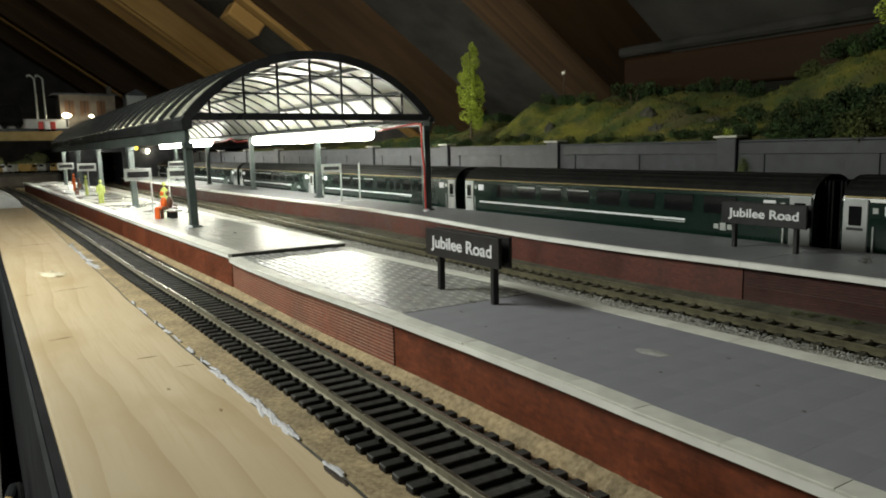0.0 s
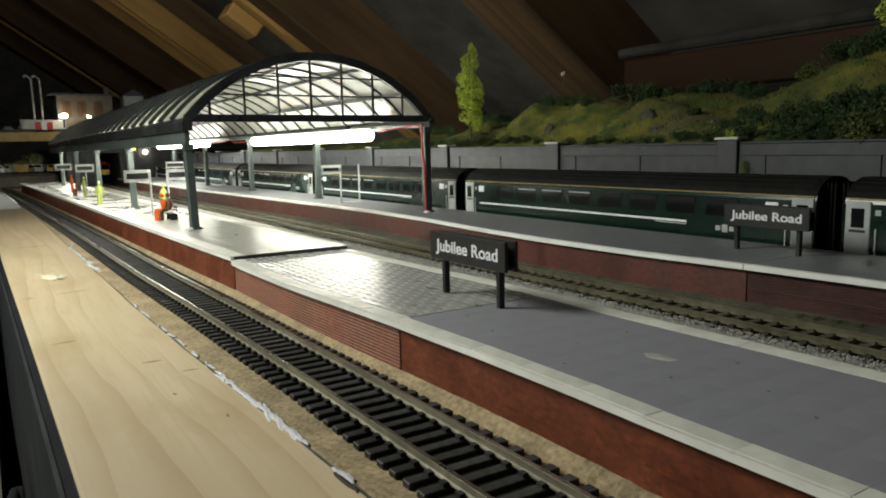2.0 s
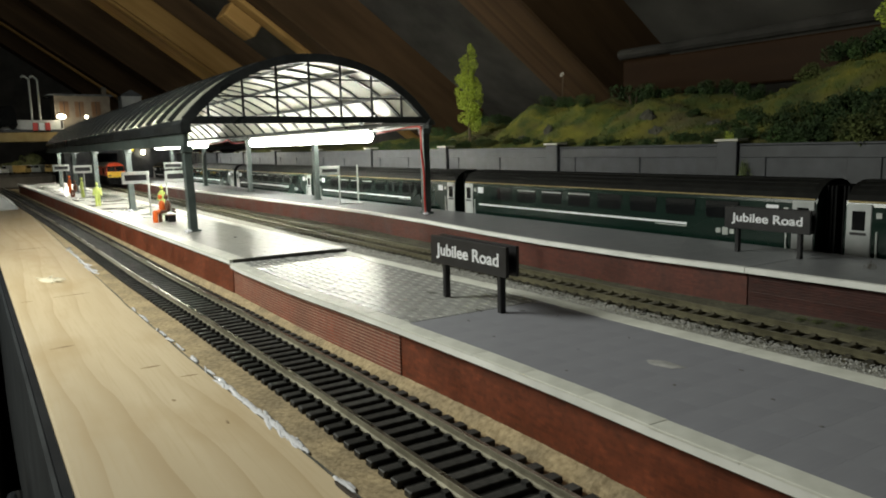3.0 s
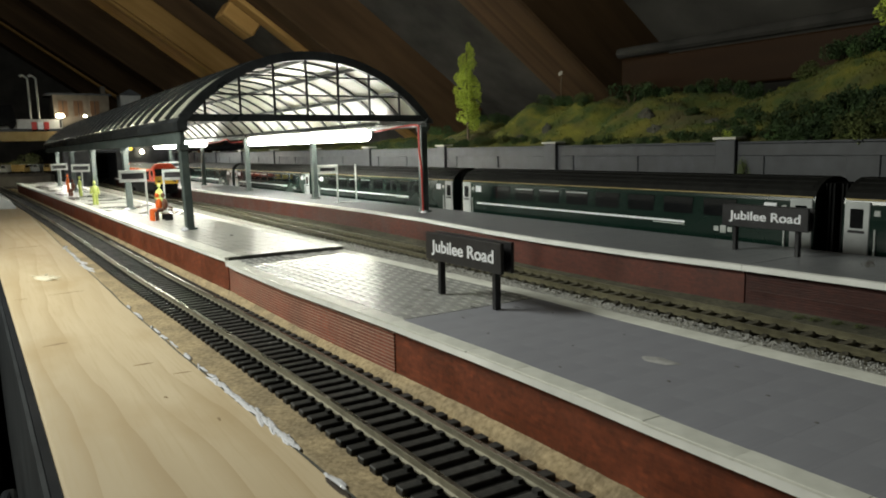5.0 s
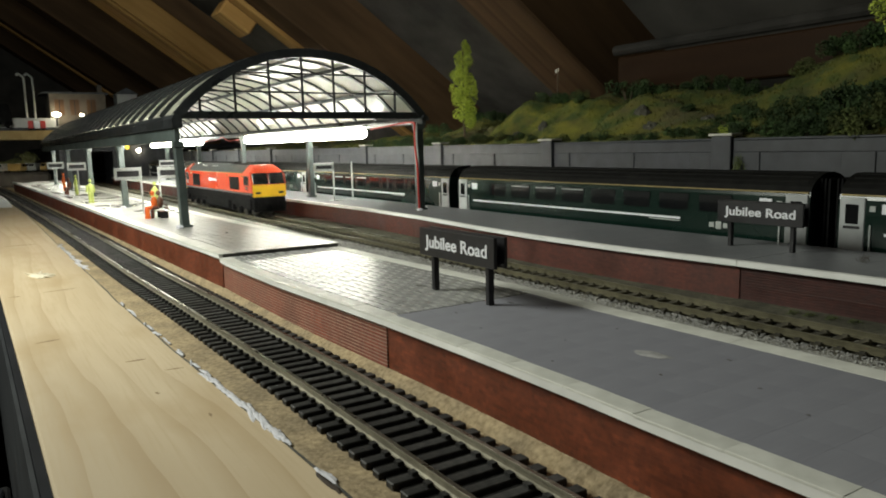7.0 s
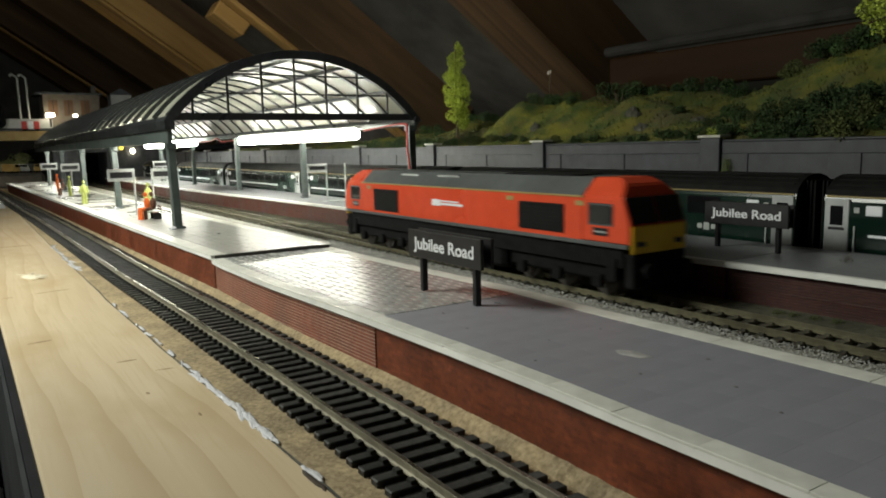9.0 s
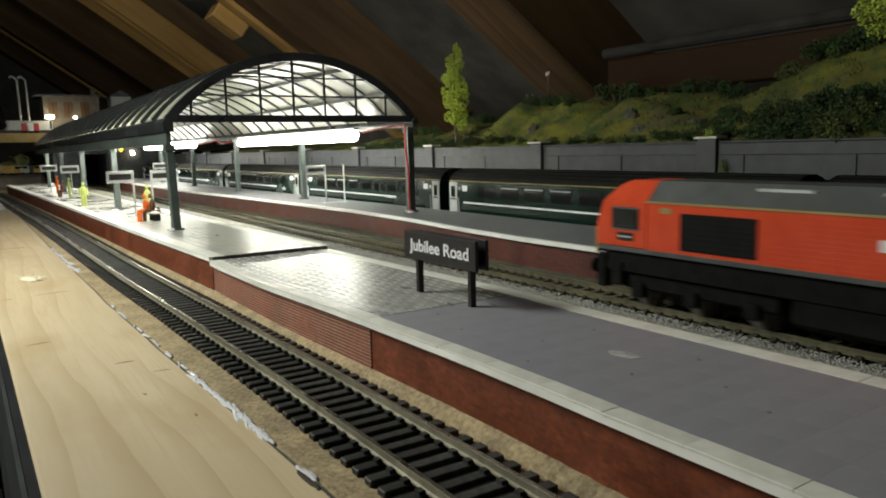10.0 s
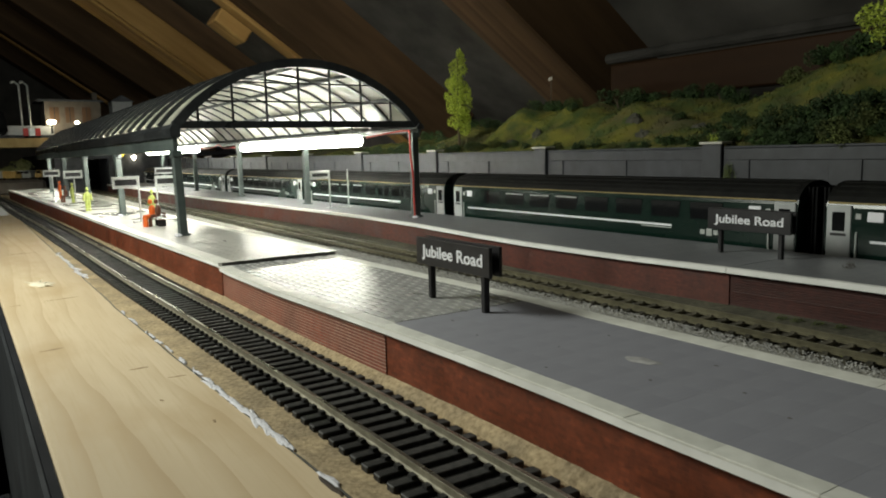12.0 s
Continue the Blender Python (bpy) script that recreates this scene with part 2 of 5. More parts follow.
M_BLACK = mat("black_paint", (0.009, 0.008, 0.010), (0.019, 0.018, 0.021), 300, 0.45, bump=0.05)
M_GREEN = mat("coach_green", (0.003, 0.013, 0.009), (0.004, 0.017, 0.012), 80, 0.24, bump=0.02, stain=0.1, spec=0.35)
M_ROOF = mat("coach_roof_grey", (0.006, 0.006, 0.006), (0.012, 0.012, 0.011), 200, 0.7, bump=0.05, spec=0.08)
M_GLASS_DARK = mat("coach_window", (0.006, 0.007, 0.008), (0.012, 0.012, 0.013), 40, 0.08, bump=0, stain=0.1, rvar=0.02)
M_WHITE = mat("white_paint", (0.74, 0.75, 0.80), (0.83, 0.84, 0.89), 150, 0.4, bump=0.03, stain=0.1)
M_GREY_DOOR = mat("pale_grey_paint", (0.34, 0.355, 0.36), (0.42, 0.435, 0.44), 150, 0.35, bump=0.03, stain=0.1)
M_GOLD = mat("gold_lining", (0.26, 0.19, 0.07), (0.34, 0.26, 0.10), 150, 0.6, bump=0.0)
M_RED = mat("loco_red", (0.60, 0.062, 0.022), (0.68, 0.078, 0.028), 120, 0.28, bump=0.02, stain=0.12)
M_YELLOW = mat("warning_yellow", (0.75, 0.46, 0.02), (0.82, 0.52, 0.03), 120, 0.35, bump=0.03, stain=0.2)
M_LOCO_GREY = mat("loco_roof_grey", (0.060, 0.066, 0.068), (0.085, 0.092, 0.095), 150, 0.5, bump=0.05)
M_GRILLE = mat("grille_black", (0.003, 0.003, 0.003), (0.007, 0.007, 0.007), 200, 0.8, bump=0.2, spec=0.2)
M_CAB_GLASS = mat("cab_side_glass", (0.030, 0.030, 0.030), (0.050, 0.049, 0.047), 60, 0.1, bump=0, rvar=0.03)
M_UNDER = mat("sooty_underframe", (0.005, 0.005, 0.0055), (0.012, 0.012, 0.0125), 200, 0.85, bump=0.2, spec=0.1)
M_WHEEL = mat("dark_wheel_steel", (0.05, 0.045, 0.04), (0.12, 0.11, 0.10), 200, 0.4, 0.7)
M_WALL = mat("slate_grey_wall", (0.024, 0.026, 0.032), (0.046, 0.049, 0.058), 90, 0.6, bump=0.15, stain=0.3)
M_CAP = mat("pale_capstone", (0.38, 0.37, 0.33), (0.52, 0.50, 0.44), 150, 0.7)
M_GRASS = mat("static_grass", (0.046, 0.068, 0.008), (0.175, 0.158, 0.020), 45, 0.95, bump=1.0, bscale=900, stain=0.5)
M_TUFT = mat("grass_fibres", (0.052, 0.076, 0.008), (0.19, 0.172, 0.023), 45, 0.9, bump=0, stain=0.5)
M_BUSH = mat("dark_foliage", (0.018, 0.042, 0.010), (0.055, 0.105, 0.024), 160, 0.9, bump=0.4, stain=0.5)


def patches(m, colour, scale, lo, hi, top):
    """Mixes earth of its own shape into a ground material."""
    nt = m.node_tree
    bs = nt.nodes["Principled BSDF"]
    co, nz, mr, mx = nt.nodes.new("ShaderNodeTexCoord"), nt.nodes.new("ShaderNodeTexNoise"), nt.nodes.new("ShaderNodeMapRange"), nt.nodes.new("ShaderNodeMix")
    nz.inputs["Scale"].default_value, nz.inputs["Detail"].default_value = scale, 5
    mr.inputs[1].default_value, mr.inputs[2].default_value, mr.inputs[4].default_value = lo, hi, top
    mx.data_type = "RGBA"
    old = bs.inputs["Base Color"].links[0].from_socket
    nt.links.new(co.outputs["Object"], nz.inputs["Vector"]), nt.links.new(nz.outputs["Fac"], mr.inputs[0])
    nt.links.new(mr.outputs[0], mx.inputs["Factor"]), nt.links.new(old, mx.inputs["A"])
    mx.inputs["B"].default_value = (*colour, 1)
    nt.links.new(mx.outputs["Result"], bs.inputs["Base Color"])


for m_ground in (M_GRASS, M_TUFT):
    patches(m_ground, (0.055, 0.045, 0.022), 21, 0.50, 0.66, 0.8)
    patches(m_ground, (0.030, 0.060, 0.012), 60, 0.50, 0.64, 0.7)
M_LEAF = mat("lime_foliage", (0.33, 0.42, 0.035), (0.56, 0.66, 0.09), 160, 0.85, bump=0.2, stain=0.35)
M_TRUNK = mat("twig_brown", (0.05, 0.035, 0.02), (0.10, 0.07, 0.04), 200, 0.85)
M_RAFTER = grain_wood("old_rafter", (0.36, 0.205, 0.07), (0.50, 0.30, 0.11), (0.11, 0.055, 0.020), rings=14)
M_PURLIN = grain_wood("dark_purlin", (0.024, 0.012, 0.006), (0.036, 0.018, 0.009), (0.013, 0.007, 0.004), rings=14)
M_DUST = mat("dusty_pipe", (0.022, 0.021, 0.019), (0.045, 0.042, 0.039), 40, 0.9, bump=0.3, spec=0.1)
# Same rafter timber, darkened in colour for the sides that lie in shade.
M_RAFTER_SHADED = grain_wood("shaded_rafter", (0.075, 0.046, 0.026), (0.12, 0.073, 0.040), (0.040, 0.023, 0.013), rings=14)
for m_old in (M_RAFTER, M_RAFTER_SHADED, M_PURLIN):
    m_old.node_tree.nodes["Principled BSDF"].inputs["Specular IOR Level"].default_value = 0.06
M_FELT = mat("roof_felt", (0.046, 0.043, 0.039), (0.105, 0.099, 0.089), 14, 0.95, bump=0.6, bscale=60, spec=0.1)
M_DIM = mat("dark_boarding", (0.05, 0.046, 0.042), (0.10, 0.09, 0.082), 20, 0.85, bump=0.4)
M_TUBE = mat("lit_tube", (0.9, 0.9, 0.9), (0.9, 0.9, 0.9), 50, 0.4, bump=0, stain=0, glow=((1.0, 1.0, 0.86), TUBE_GLOW))
M_GLUE = mat("hot_glue", (0.76, 0.76, 0.83), (0.90, 0.90, 0.96), 300, 0.10, bump=0.35, stain=0.1)
M_GLUE.node_tree.nodes["Principled BSDF"].inputs["Transmission Weight"].default_value = 0.12
M_WIRE_RED = mat("red_wire", (0.5, 0.025, 0.02), (0.6, 0.04, 0.03), 200, 0.35, bump=0)
M_WIRE_BLACK = mat("black_wire", (0.012, 0.012, 0.012), (0.02, 0.02, 0.02), 200, 0.4, bump=0)
M_STEEL = mat("pale_steel", (0.42, 0.44, 0.43), (0.55, 0.57, 0.56), 200, 0.35, 0.3, bump=0.02)
M_ORANGE = mat("hi_vis_orange", (0.75, 0.12, 0.015), (0.85, 0.17, 0.02), 200, 0.6, bump=0.1)
M_LIME = mat("hi_vis_yellow", (0.40, 0.47, 0.10), (0.52, 0.58, 0.18), 200, 0.6, bump=0.1)
M_BROWN = mat("bench_brown", (0.10, 0.035, 0.02), (0.16, 0.06, 0.03), 200, 0.55)
M_STUCCO = mat("pale_render", (0.11, 0.094, 0.078), (0.165, 0.142, 0.118), 60, 0.8, bump=0.2)
M_OCHRE = mat("ochre_fascia", (0.30, 0.20, 0.06), (0.40, 0.28, 0.10), 60, 0.6, bump=0.1)
M_FASCIA = mat("dark_fascia", (0.010, 0.011, 0.014), (0.018, 0.019, 0.023), 60, 0.8, bump=0.1, spec=0.08)
M_FASCIA_BLUE = mat("slate_fascia", (0.018, 0.020, 0.024), (0.036, 0.040, 0.045), 40, 0.7, bump=0.2, spec=0.15)
M_BRICK_MID = mat("red_brick_strip", (0.17, 0.040, 0.023), (0.30, 0.082, 0.046), 350, 0.5, bump=0.3, stain=0.35, rnd=0.12)
M_SLATE = mat("slate_roof", (0.04, 0.045, 0.055), (0.08, 0.085, 0.10), 100, 0.6, bump=0.2)


def roof_sheet():
    """Frosted clear plastic: lets some light through, shines, and shows a pale haze."""
    m = bpy.data.materials.new("frosted_glazing")
    m.use_nodes = True
    nt = m.node_tree
    N, Lk = nt.nodes.new, nt.links.new
    out = nt.nodes["Material Output"]
    bs = nt.nodes["Principled BSDF"]
    co, n = N("ShaderNodeTexCoord"), N("ShaderNodeTexNoise")
    n.inputs["Scale"].default_value, n.inputs["Detail"].default_value = 45, 4
    Lk(co.outputs["Object"], n.inputs["Vector"])
    r = N("ShaderNodeMapRange")
    r.inputs[3].default_value, r.inputs[4].default_value = 0.10, 0.32
    Lk(n.outputs["Fac"], r.inputs[0]), Lk(r.outputs[0], bs.inputs["Roughness"])
    bs.inputs["Base Color"].default_value = (0.46, 0.46, 0.40, 1)
    bs.inputs["Specular IOR Level"].default_value = 0.8
    b = N("ShaderNodeBump")
    b.inputs["Strength"].default_value, b.inputs["Distance"].default_value = 0.35, 0.002
    Lk(n.outputs["Fac"], b.inputs["Height"]), Lk(b.outputs["Normal"], bs.inputs["Normal"])
    tl = N("ShaderNodeBsdfTranslucent")
    tl.inputs["Color"].default_value = (0.86, 0.86, 0.78, 1)
    mx = N("ShaderNodeMixShader")
    mx.inputs[0].default_value = 0.42
    Lk(bs.outputs[0], mx.inputs[1]), Lk(tl.outputs[0], mx.inputs[2]), Lk(mx.outputs[0], out.inputs["Surface"])
    return m


M_SHEET = roof_sheet()


# ---- the attic round the layout ----
def roof_z(y):
    return 575 - 0.7 * y


def attic():
    x0, x1, y0, y1 = -2990, 940, -720, 640
    bm = prism(bmesh.new(), [(y1, roof_z(y1) - 34), (y0, roof_z(y0) - 34), (y0, roof_z(y0) + 20), (y1, roof_z(y1) + 20)], x0, x1)
    structure("ceiling", bm, M_FELT, "black roofing felt behind the rafters of an attic", "ceiling")
    structure("floor", boxed(x0, x1, y0, y1, -440, -420), M_DIM, "dark attic floor boards far below the layout", "floor")
    structure("wall_west", boxed(x0 - 20, x0, y0, y1, -420, 1080), M_DIM, "dark boarded gable wall of the attic", "wall")
    structure("wall_east", boxed(x1, x1 + 20, y0, y1, -420, 1080), M_DIM, "dark boarded gable wall of the attic", "wall")
    structure("wall_south", boxed(x0, x1, y0 - 20, y0, -420, 1080), M_DIM, "dark boarded partition wall of the attic", "wall")
    structure("wall_north", boxed(x0, x1, y1, y1 + 20, -420, 130), M_DIM, "dark boarded knee wall of the attic", "wall")
    ang = math.degrees(math.atan(0.7))
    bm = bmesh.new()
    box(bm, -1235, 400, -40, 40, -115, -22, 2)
    dark = mesh_of("rafter", bm, M_RAFTER_SHADED)
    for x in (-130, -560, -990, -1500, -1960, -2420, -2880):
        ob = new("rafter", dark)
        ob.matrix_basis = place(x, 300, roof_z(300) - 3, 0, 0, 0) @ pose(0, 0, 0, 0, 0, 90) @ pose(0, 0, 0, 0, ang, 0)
        tagged(ob, "timber rafter under the roof felt, coloured dark for its shaded side", "rafter", "attic rafters", "structure")
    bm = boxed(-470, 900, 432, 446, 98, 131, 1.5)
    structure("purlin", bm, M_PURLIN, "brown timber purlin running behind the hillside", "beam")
    bm = bmesh.new()
    rod(bm, (-470, 430, 137), (900, 432, 139), 5, 10)
    structure("conduit", bm, M_DUST, "dusty pale pipe lying along the purlin", "pipe")
    slope = pose(0, 0, 0, 0, 0, 90) @ pose(0, 0, 0, 0, ang, 0)
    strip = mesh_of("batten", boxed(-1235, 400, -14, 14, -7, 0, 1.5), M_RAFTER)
    # Added lighter strip that paints the lit lower side and underside of one rafter.
    lit_side = box(boxed(-1235, 400, -47, -40.5, -114, -70, 1.5), -1235, 400, -47, 40, -121, -115.3, 1.5)
    lit_side = mesh_of("lit_side", lit_side, M_RAFTER)
    ob = new("lit_side", lit_side)
    ob.matrix_basis = place(-1500, 300, roof_z(300) - 3) @ slope
    tagged(ob, "added brown strip painting the lit lower side of a rafter", "board", kind="structure")
    # Added pale strips that colour two rafter undersides as if lit from below.
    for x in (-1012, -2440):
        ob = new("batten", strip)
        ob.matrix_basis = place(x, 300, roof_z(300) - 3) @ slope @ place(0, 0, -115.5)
        tagged(ob, "added pale strip painting the lit underside of a rafter", "batten", "rafter battens", "structure")
    block = structure("noggin", boxed(-26, 26, -6, 42, -26, 0, 2), M_RAFTER, "short timber block nailed beside a rafter", "timber block")
    block.matrix_basis = place(-1032, 300, roof_z(300) - 3) @ slope @ place(22, 0, -116)


attic()

# ---- lines of the layout: y as it follows x ----
near_edge = line((-1700, -41), (-1234, -27), (-800, -14.3), (-483, -6), (-316, -1), (-233, -1.6), (-149, 0.7), (-102, 2.0), (-70, 2.1), (-45, 1.5), (-15, 1.4), (300, 2))
back_edge = line((-1700, 40), (-900, 50), (-472, 58.5), (-357, 62.5), (-292, 64.5), (-159, 65.4), (-112, 63.7), (-42, 64.6), (300, 66))
near_track = line((-2600, -90), (-1800, -62), (-1234, -44), (-840, -31.5), (-614, -26.5), (-390, -23), (-280, -19.6), (-150, -17.3), (300, -17.8))
far_edge = line((-1900, 152), (-1016, 158), (-633, 175), (-515, 178), (-421, 174.5), (-332, 166), (-270, 162.5), (-206, 163.6), (-150, 168.4), (-123, 169.6), (-100, 171), (300, 178))
mid_track = line((-2900, 500), (-2500, 300), (-2200, 200), (-1950, 152), (-1750, 143), (-1500, 142), (300, 142))
BED = -19.0


def baseboard():
    bm = bmesh.new()
    box(bm, -2950, 920, -300, 630, -40, BED - 0.6)
    for v in bm.verts:
        if v.co.y < 0:
            v.co.y = -43
    structure("ground", bm, M_BALLAST_BED, "grey scenic baseboard of the model railway", "baseboard")
    bm = bmesh.new()
    along(bm, steps(-2400, 320, 120), near_track, [(-12, BED - 1.4), (31.5, BED - 1.4), (31.5, BED), (-12, BED)])
    cork_out = line((-2400, -110), (-1300, -51.6), (-569, -48.4), (-308, -46.6), (-188, -43.8), (-107, -41.2), (300, -37.6))
    strip = bmesh.new()
    rings = [[strip.verts.new(p) for p in ((x, cork_out(x) + 0.25 * noise.noise(Vector((x * 0.3, 1, 1))), BED - 1.4), (x, near_track(x) - 11.5, BED - 1.4), (x, near_track(x) - 11.5, BED + 0.02), (x, cork_out(x) + 0.9, BED + 0.02), (x, cork_out(x) + 0.25 * noise.noise(Vector((x * 0.3, 1, 1))), BED - 0.3))] for x in steps(-1700, 320, 400)]
    for a, b in zip(rings, rings[1:]):
        for i in range(5):
            strip.faces.new((a[i], a[(i + 1) % 5], b[(i + 1) % 5], b[i]))
    structure("cork_shoulder", strip, M_CORK, "crumbly brown cork strip between board and rails", "track bed")
    ledge = bmesh.new()
    rough = lambda x: noise.noise(Vector((x * 0.21, 0, 5))) * 0.5 + noise.noise(Vector((x * 0.9, 3, 5))) * 0.35
    along(ledge, steps(-1700, 320, 900), lambda x: near_edge(x) + rough(x), [(-1.9, BED - 0.5), (2.4, BED - 0.5), (2.4, BED + 2.9), (1.2, BED + 2.5), (-0.9, BED + 1.1)])
    structure("cork_ledge", ledge, M_CORK, "crumbly cork edging packed against the platform foot", "track bed")
    structure("cork_bed", bm, M_CORK, "crumbly brown cork underlay beneath the near track", "track bed")
    inner = line((-1300, -52), (-569, -48.8), (-308, -47), (-188, -44.2), (-107, -41.6), (300, -38))
    outer = line((-1300, -99), (-536, -95.5), (-235, -92.2), (-115, -91.2), (300, -89.5))
    bm = bmesh.new()
    rings = [[bm.verts.new(p) for p in ((x, outer(x), BED - 18), (x, outer(x), BED - 0.2), (x, outer(x) + 0.7, BED + 0.5), (x, inner(x) - 0.6, BED + 0.5), (x, inner(x), BED), (x, inner(x), BED - 18))] for x in steps(-1300, 320, 40)]
    for a, b in zip(rings, rings[1:]):
        for i in range(6):
            bm.faces.new((a[i], a[(i + 1) % 6], b[(i + 1) % 6], b[i]))
    bm.faces.new(rings[0]), bm.faces.new(rings[-1])
    bm2 = bmesh.new()
    along(bm2, steps(-1300, 320, 40), outer, [(-2.2, -160), (-0.1, -160), (-0.1, BED - 1.0), (-2.2, BED - 1.0)])
    structure("fascia", bm2, M_FASCIA, "dark painted fascia panel below the pine board", "panel")
    bm2 = bmesh.new()
    along(bm2, steps(-680, 320, 30), outer, [(-3.4, -150), (-2.3, -150), (-2.3, BED - 3.0), (-3.4, BED - 3.0)])
    structure("fascia_panel", bm2, M_FASCIA_BLUE, "slate-grey hardboard panel fixed over the fascia", "panel")
    structure("edge_board", bm, M_WOOD, "pale planed pine board along the layout's edge", "wooden board")
    bm = boxed(-2400, 320, -420, -110, -419, -160)
    structure("dark_bench", bm, M_DIM, "dark boarding below the layout's edge", "boarding")


baseboard()


# ---- tracks ----
def rail_profile(w=1.1, h=2.5, zb=BED + 1.7):
    return [(-0.95, zb), (0.95, zb), (0.95, zb + 0.4), (w * 0.35, zb + 0.7), (w * 0.35, zb + h - 0.8), (w * 0.55, zb + h - 0.6), (w * 0.55, zb + h), (-w * 0.55, zb + h), (-w * 0.55, zb + h - 0.6), (-w * 0.35, zb + h - 0.8), (-w * 0.35, zb + 0.7), (-0.95, zb + 0.4)]


def track(fy, x0, x1, pitch, m_rail, m_top, m_sleeper, x_parts, label, gauge=16.2, width=3.3, half=15.5, lift=0.0):
    t = thing("railway_track", (0, 0, 0), label, "track", "model tracks")
    for s in (-1, 1):
        bm = bmesh.new()
        along(bm, steps(x0, x1, 90), lambda x: fy(x) + s * gauge / 2, rail_profile())
        rail = part("rail", bm, m_rail, t)
        bm = bmesh.new()
        along(bm, steps(x0, x1, 90), lambda x: fy(x) + s * gauge / 2, [(-0.52, BED + 4.18), (0.52, BED + 4.18), (0.52, BED + 4.24), (-0.52, BED + 4.24)])
        part("rail_head", bm, m_top, rail, "worn bright running surface")
    bm = bmesh.new()
    box(bm, -width / 2, width / 2, -half, half, BED - 0.1, BED + 1.6 + lift, 0.25)
    for s in (-1, 1):
        for e in (-1, 1):
            box(bm, -0.9, 0.9, s * gauge / 2 + e * 1.7 - 0.7, s * gauge / 2 + e * 1.7 + 0.7, BED + 1.5, BED + 2.5)
    me = mesh_of("sleeper", bm, m_sleeper)
    src = bmesh.new()
    src.from_mesh(me)
    co, fc = [tuple(v.co) for v in src.verts], [[v.index for v in f.verts] for f in src.faces]
    src.free()
    verts, faces = [], []
    n = int((x1 - x0) / pitch)
    for i in range(n):
        x = x1 - (i + 0.5) * pitch
        rz = math.degrees(math.atan2(fy(x + 4) - fy(x - 4), 8)) + rng.uniform(-0.6, 0.6)
        m = place(x, fy(x), 0, 0, 0, rz)
        if x > x_parts:
            piece("sleeper", me, t, m)
        else:
            k = len(verts)
            verts += [tuple(m @ Vector(c)) for c in co]
            faces += [[k + j for j in f] for f in fc]
    if verts:
        far = bpy.data.meshes.new("far_sleepers")
        far.from_pydata(verts, [], faces)
        far.materials.append(m_sleeper)
        tagged(piece("far_sleepers", far, t, Matrix()), kind="stuff")
    return t


track(near_track, -2300, 310, 6.1, M_RAIL_SIDE, M_RAIL_TOP, M_SLEEPER, -1100, "empty model track with black sleepers and steel rails on cork", width=3.2)
track(mid_track, -2900, 880, 7.2, M_RAIL_OLIVE, M_RAIL_OLIVE, M_SLEEPER_OLD, -1100, "model track with grimy yellowish rails in grey ballast", width=3.0, half=13.5, lift=0.4)
track(lambda x: 255, -2300, 500, 10.0, M_RAIL_OLIVE, M_RAIL_TOP, M_SLEEPER_OLD, 9999, "model track beside the wall carrying the green coaches")


def ballast():
    """Loose chips over the bed, as one heap of small stones."""
    n = 72000
    r = np.random.RandomState(5)
    x = 60 - 520 * r.rand(n) ** 1.25
    x[:6000] = -460 - 900 * r.rand(6000)
    u = r.rand(n)
    lo = np.array([back_edge(v) for v in x]) + 0.5
    hi = np.array([far_edge(v) for v in x])
    y = lo + (hi - lo) * u
    off = y - np.array([mid_track(v) for v in x])
    keep = (off < -13.2) | ((off < -9.4) & (r.rand(n) < 0.25)) | ((np.abs(off) < 6.5) & (r.rand(n) < 0.15)) | ((off > 9.4) & (r.rand(n) < 0.35) & (off < 17))
    x, y, lo = x[keep], y[keep], lo[keep]
    n = len(x)
    s = 0.20 + 0.26 * r.rand(n)
    base = np.array([[1, 0, 0], [-1, 0, 0], [0, 1, 0], [0, -1, 0], [0, 0, 1], [0, 0, -1]], float)
    tri = np.array([[0, 2, 4], [2, 1, 4], [1, 3, 4], [3, 0, 4], [2, 0, 5], [1, 2, 5], [3, 1, 5], [0, 3, 5]])
    a = r.rand(n) * 6.28
    v = base[None] * (s[:, None, None] * (0.6 + 0.8 * r.rand(n, 6, 1)))
    ca, sa = np.cos(a)[:, None], np.sin(a)[:, None]
    vx, vy = v[:, :, 0] * ca - v[:, :, 1] * sa, v[:, :, 0] * sa + v[:, :, 1] * ca
    # the bed is heaped towards the near platform
    gone = off[keep]
    heap = np.where(np.abs(gone) < 8, 0.1, np.where(gone < -13.2, 1.55, 0.7)) + 0.8 * np.exp(-((y - lo) / 30) ** 2)
    pts = np.stack([vx + x[:, None], vy + y[:, None], v[:, :, 2] * 0.8 + (BED + 0.1 + heap + r.rand(n) * 0.6)[:, None]], 2).reshape(-1, 3) * MM
    me = bpy.data.meshes.new("ballast")
    me.from_pydata(pts.tolist(), [], (tri[None] + 6 * np.arange(n)[:, None, None]).reshape(-1, 3).tolist())
    m = M_STONE.copy()
    nt = m.node_tree
    geo = nt.nodes.new("ShaderNodeNewGeometry")
    ramp = nt.nodes.new("ShaderNodeMapRange")
    ramp.inputs[3].default_value, ramp.inputs[4].default_value = 0.6, 1.15
    nt.links.new(geo.outputs["Random Per Island"], ramp.inputs[0])
    hsv = next(k for k in nt.nodes if k.type == "HUE_SAT")
    nt.links.new(ramp.outputs[0], hsv.inputs["Value"])
    me.materials.append(m)
    tagged(new("ballast", me), "loose grey granite chips heaped beside the rails", "ballast", kind="stuff")


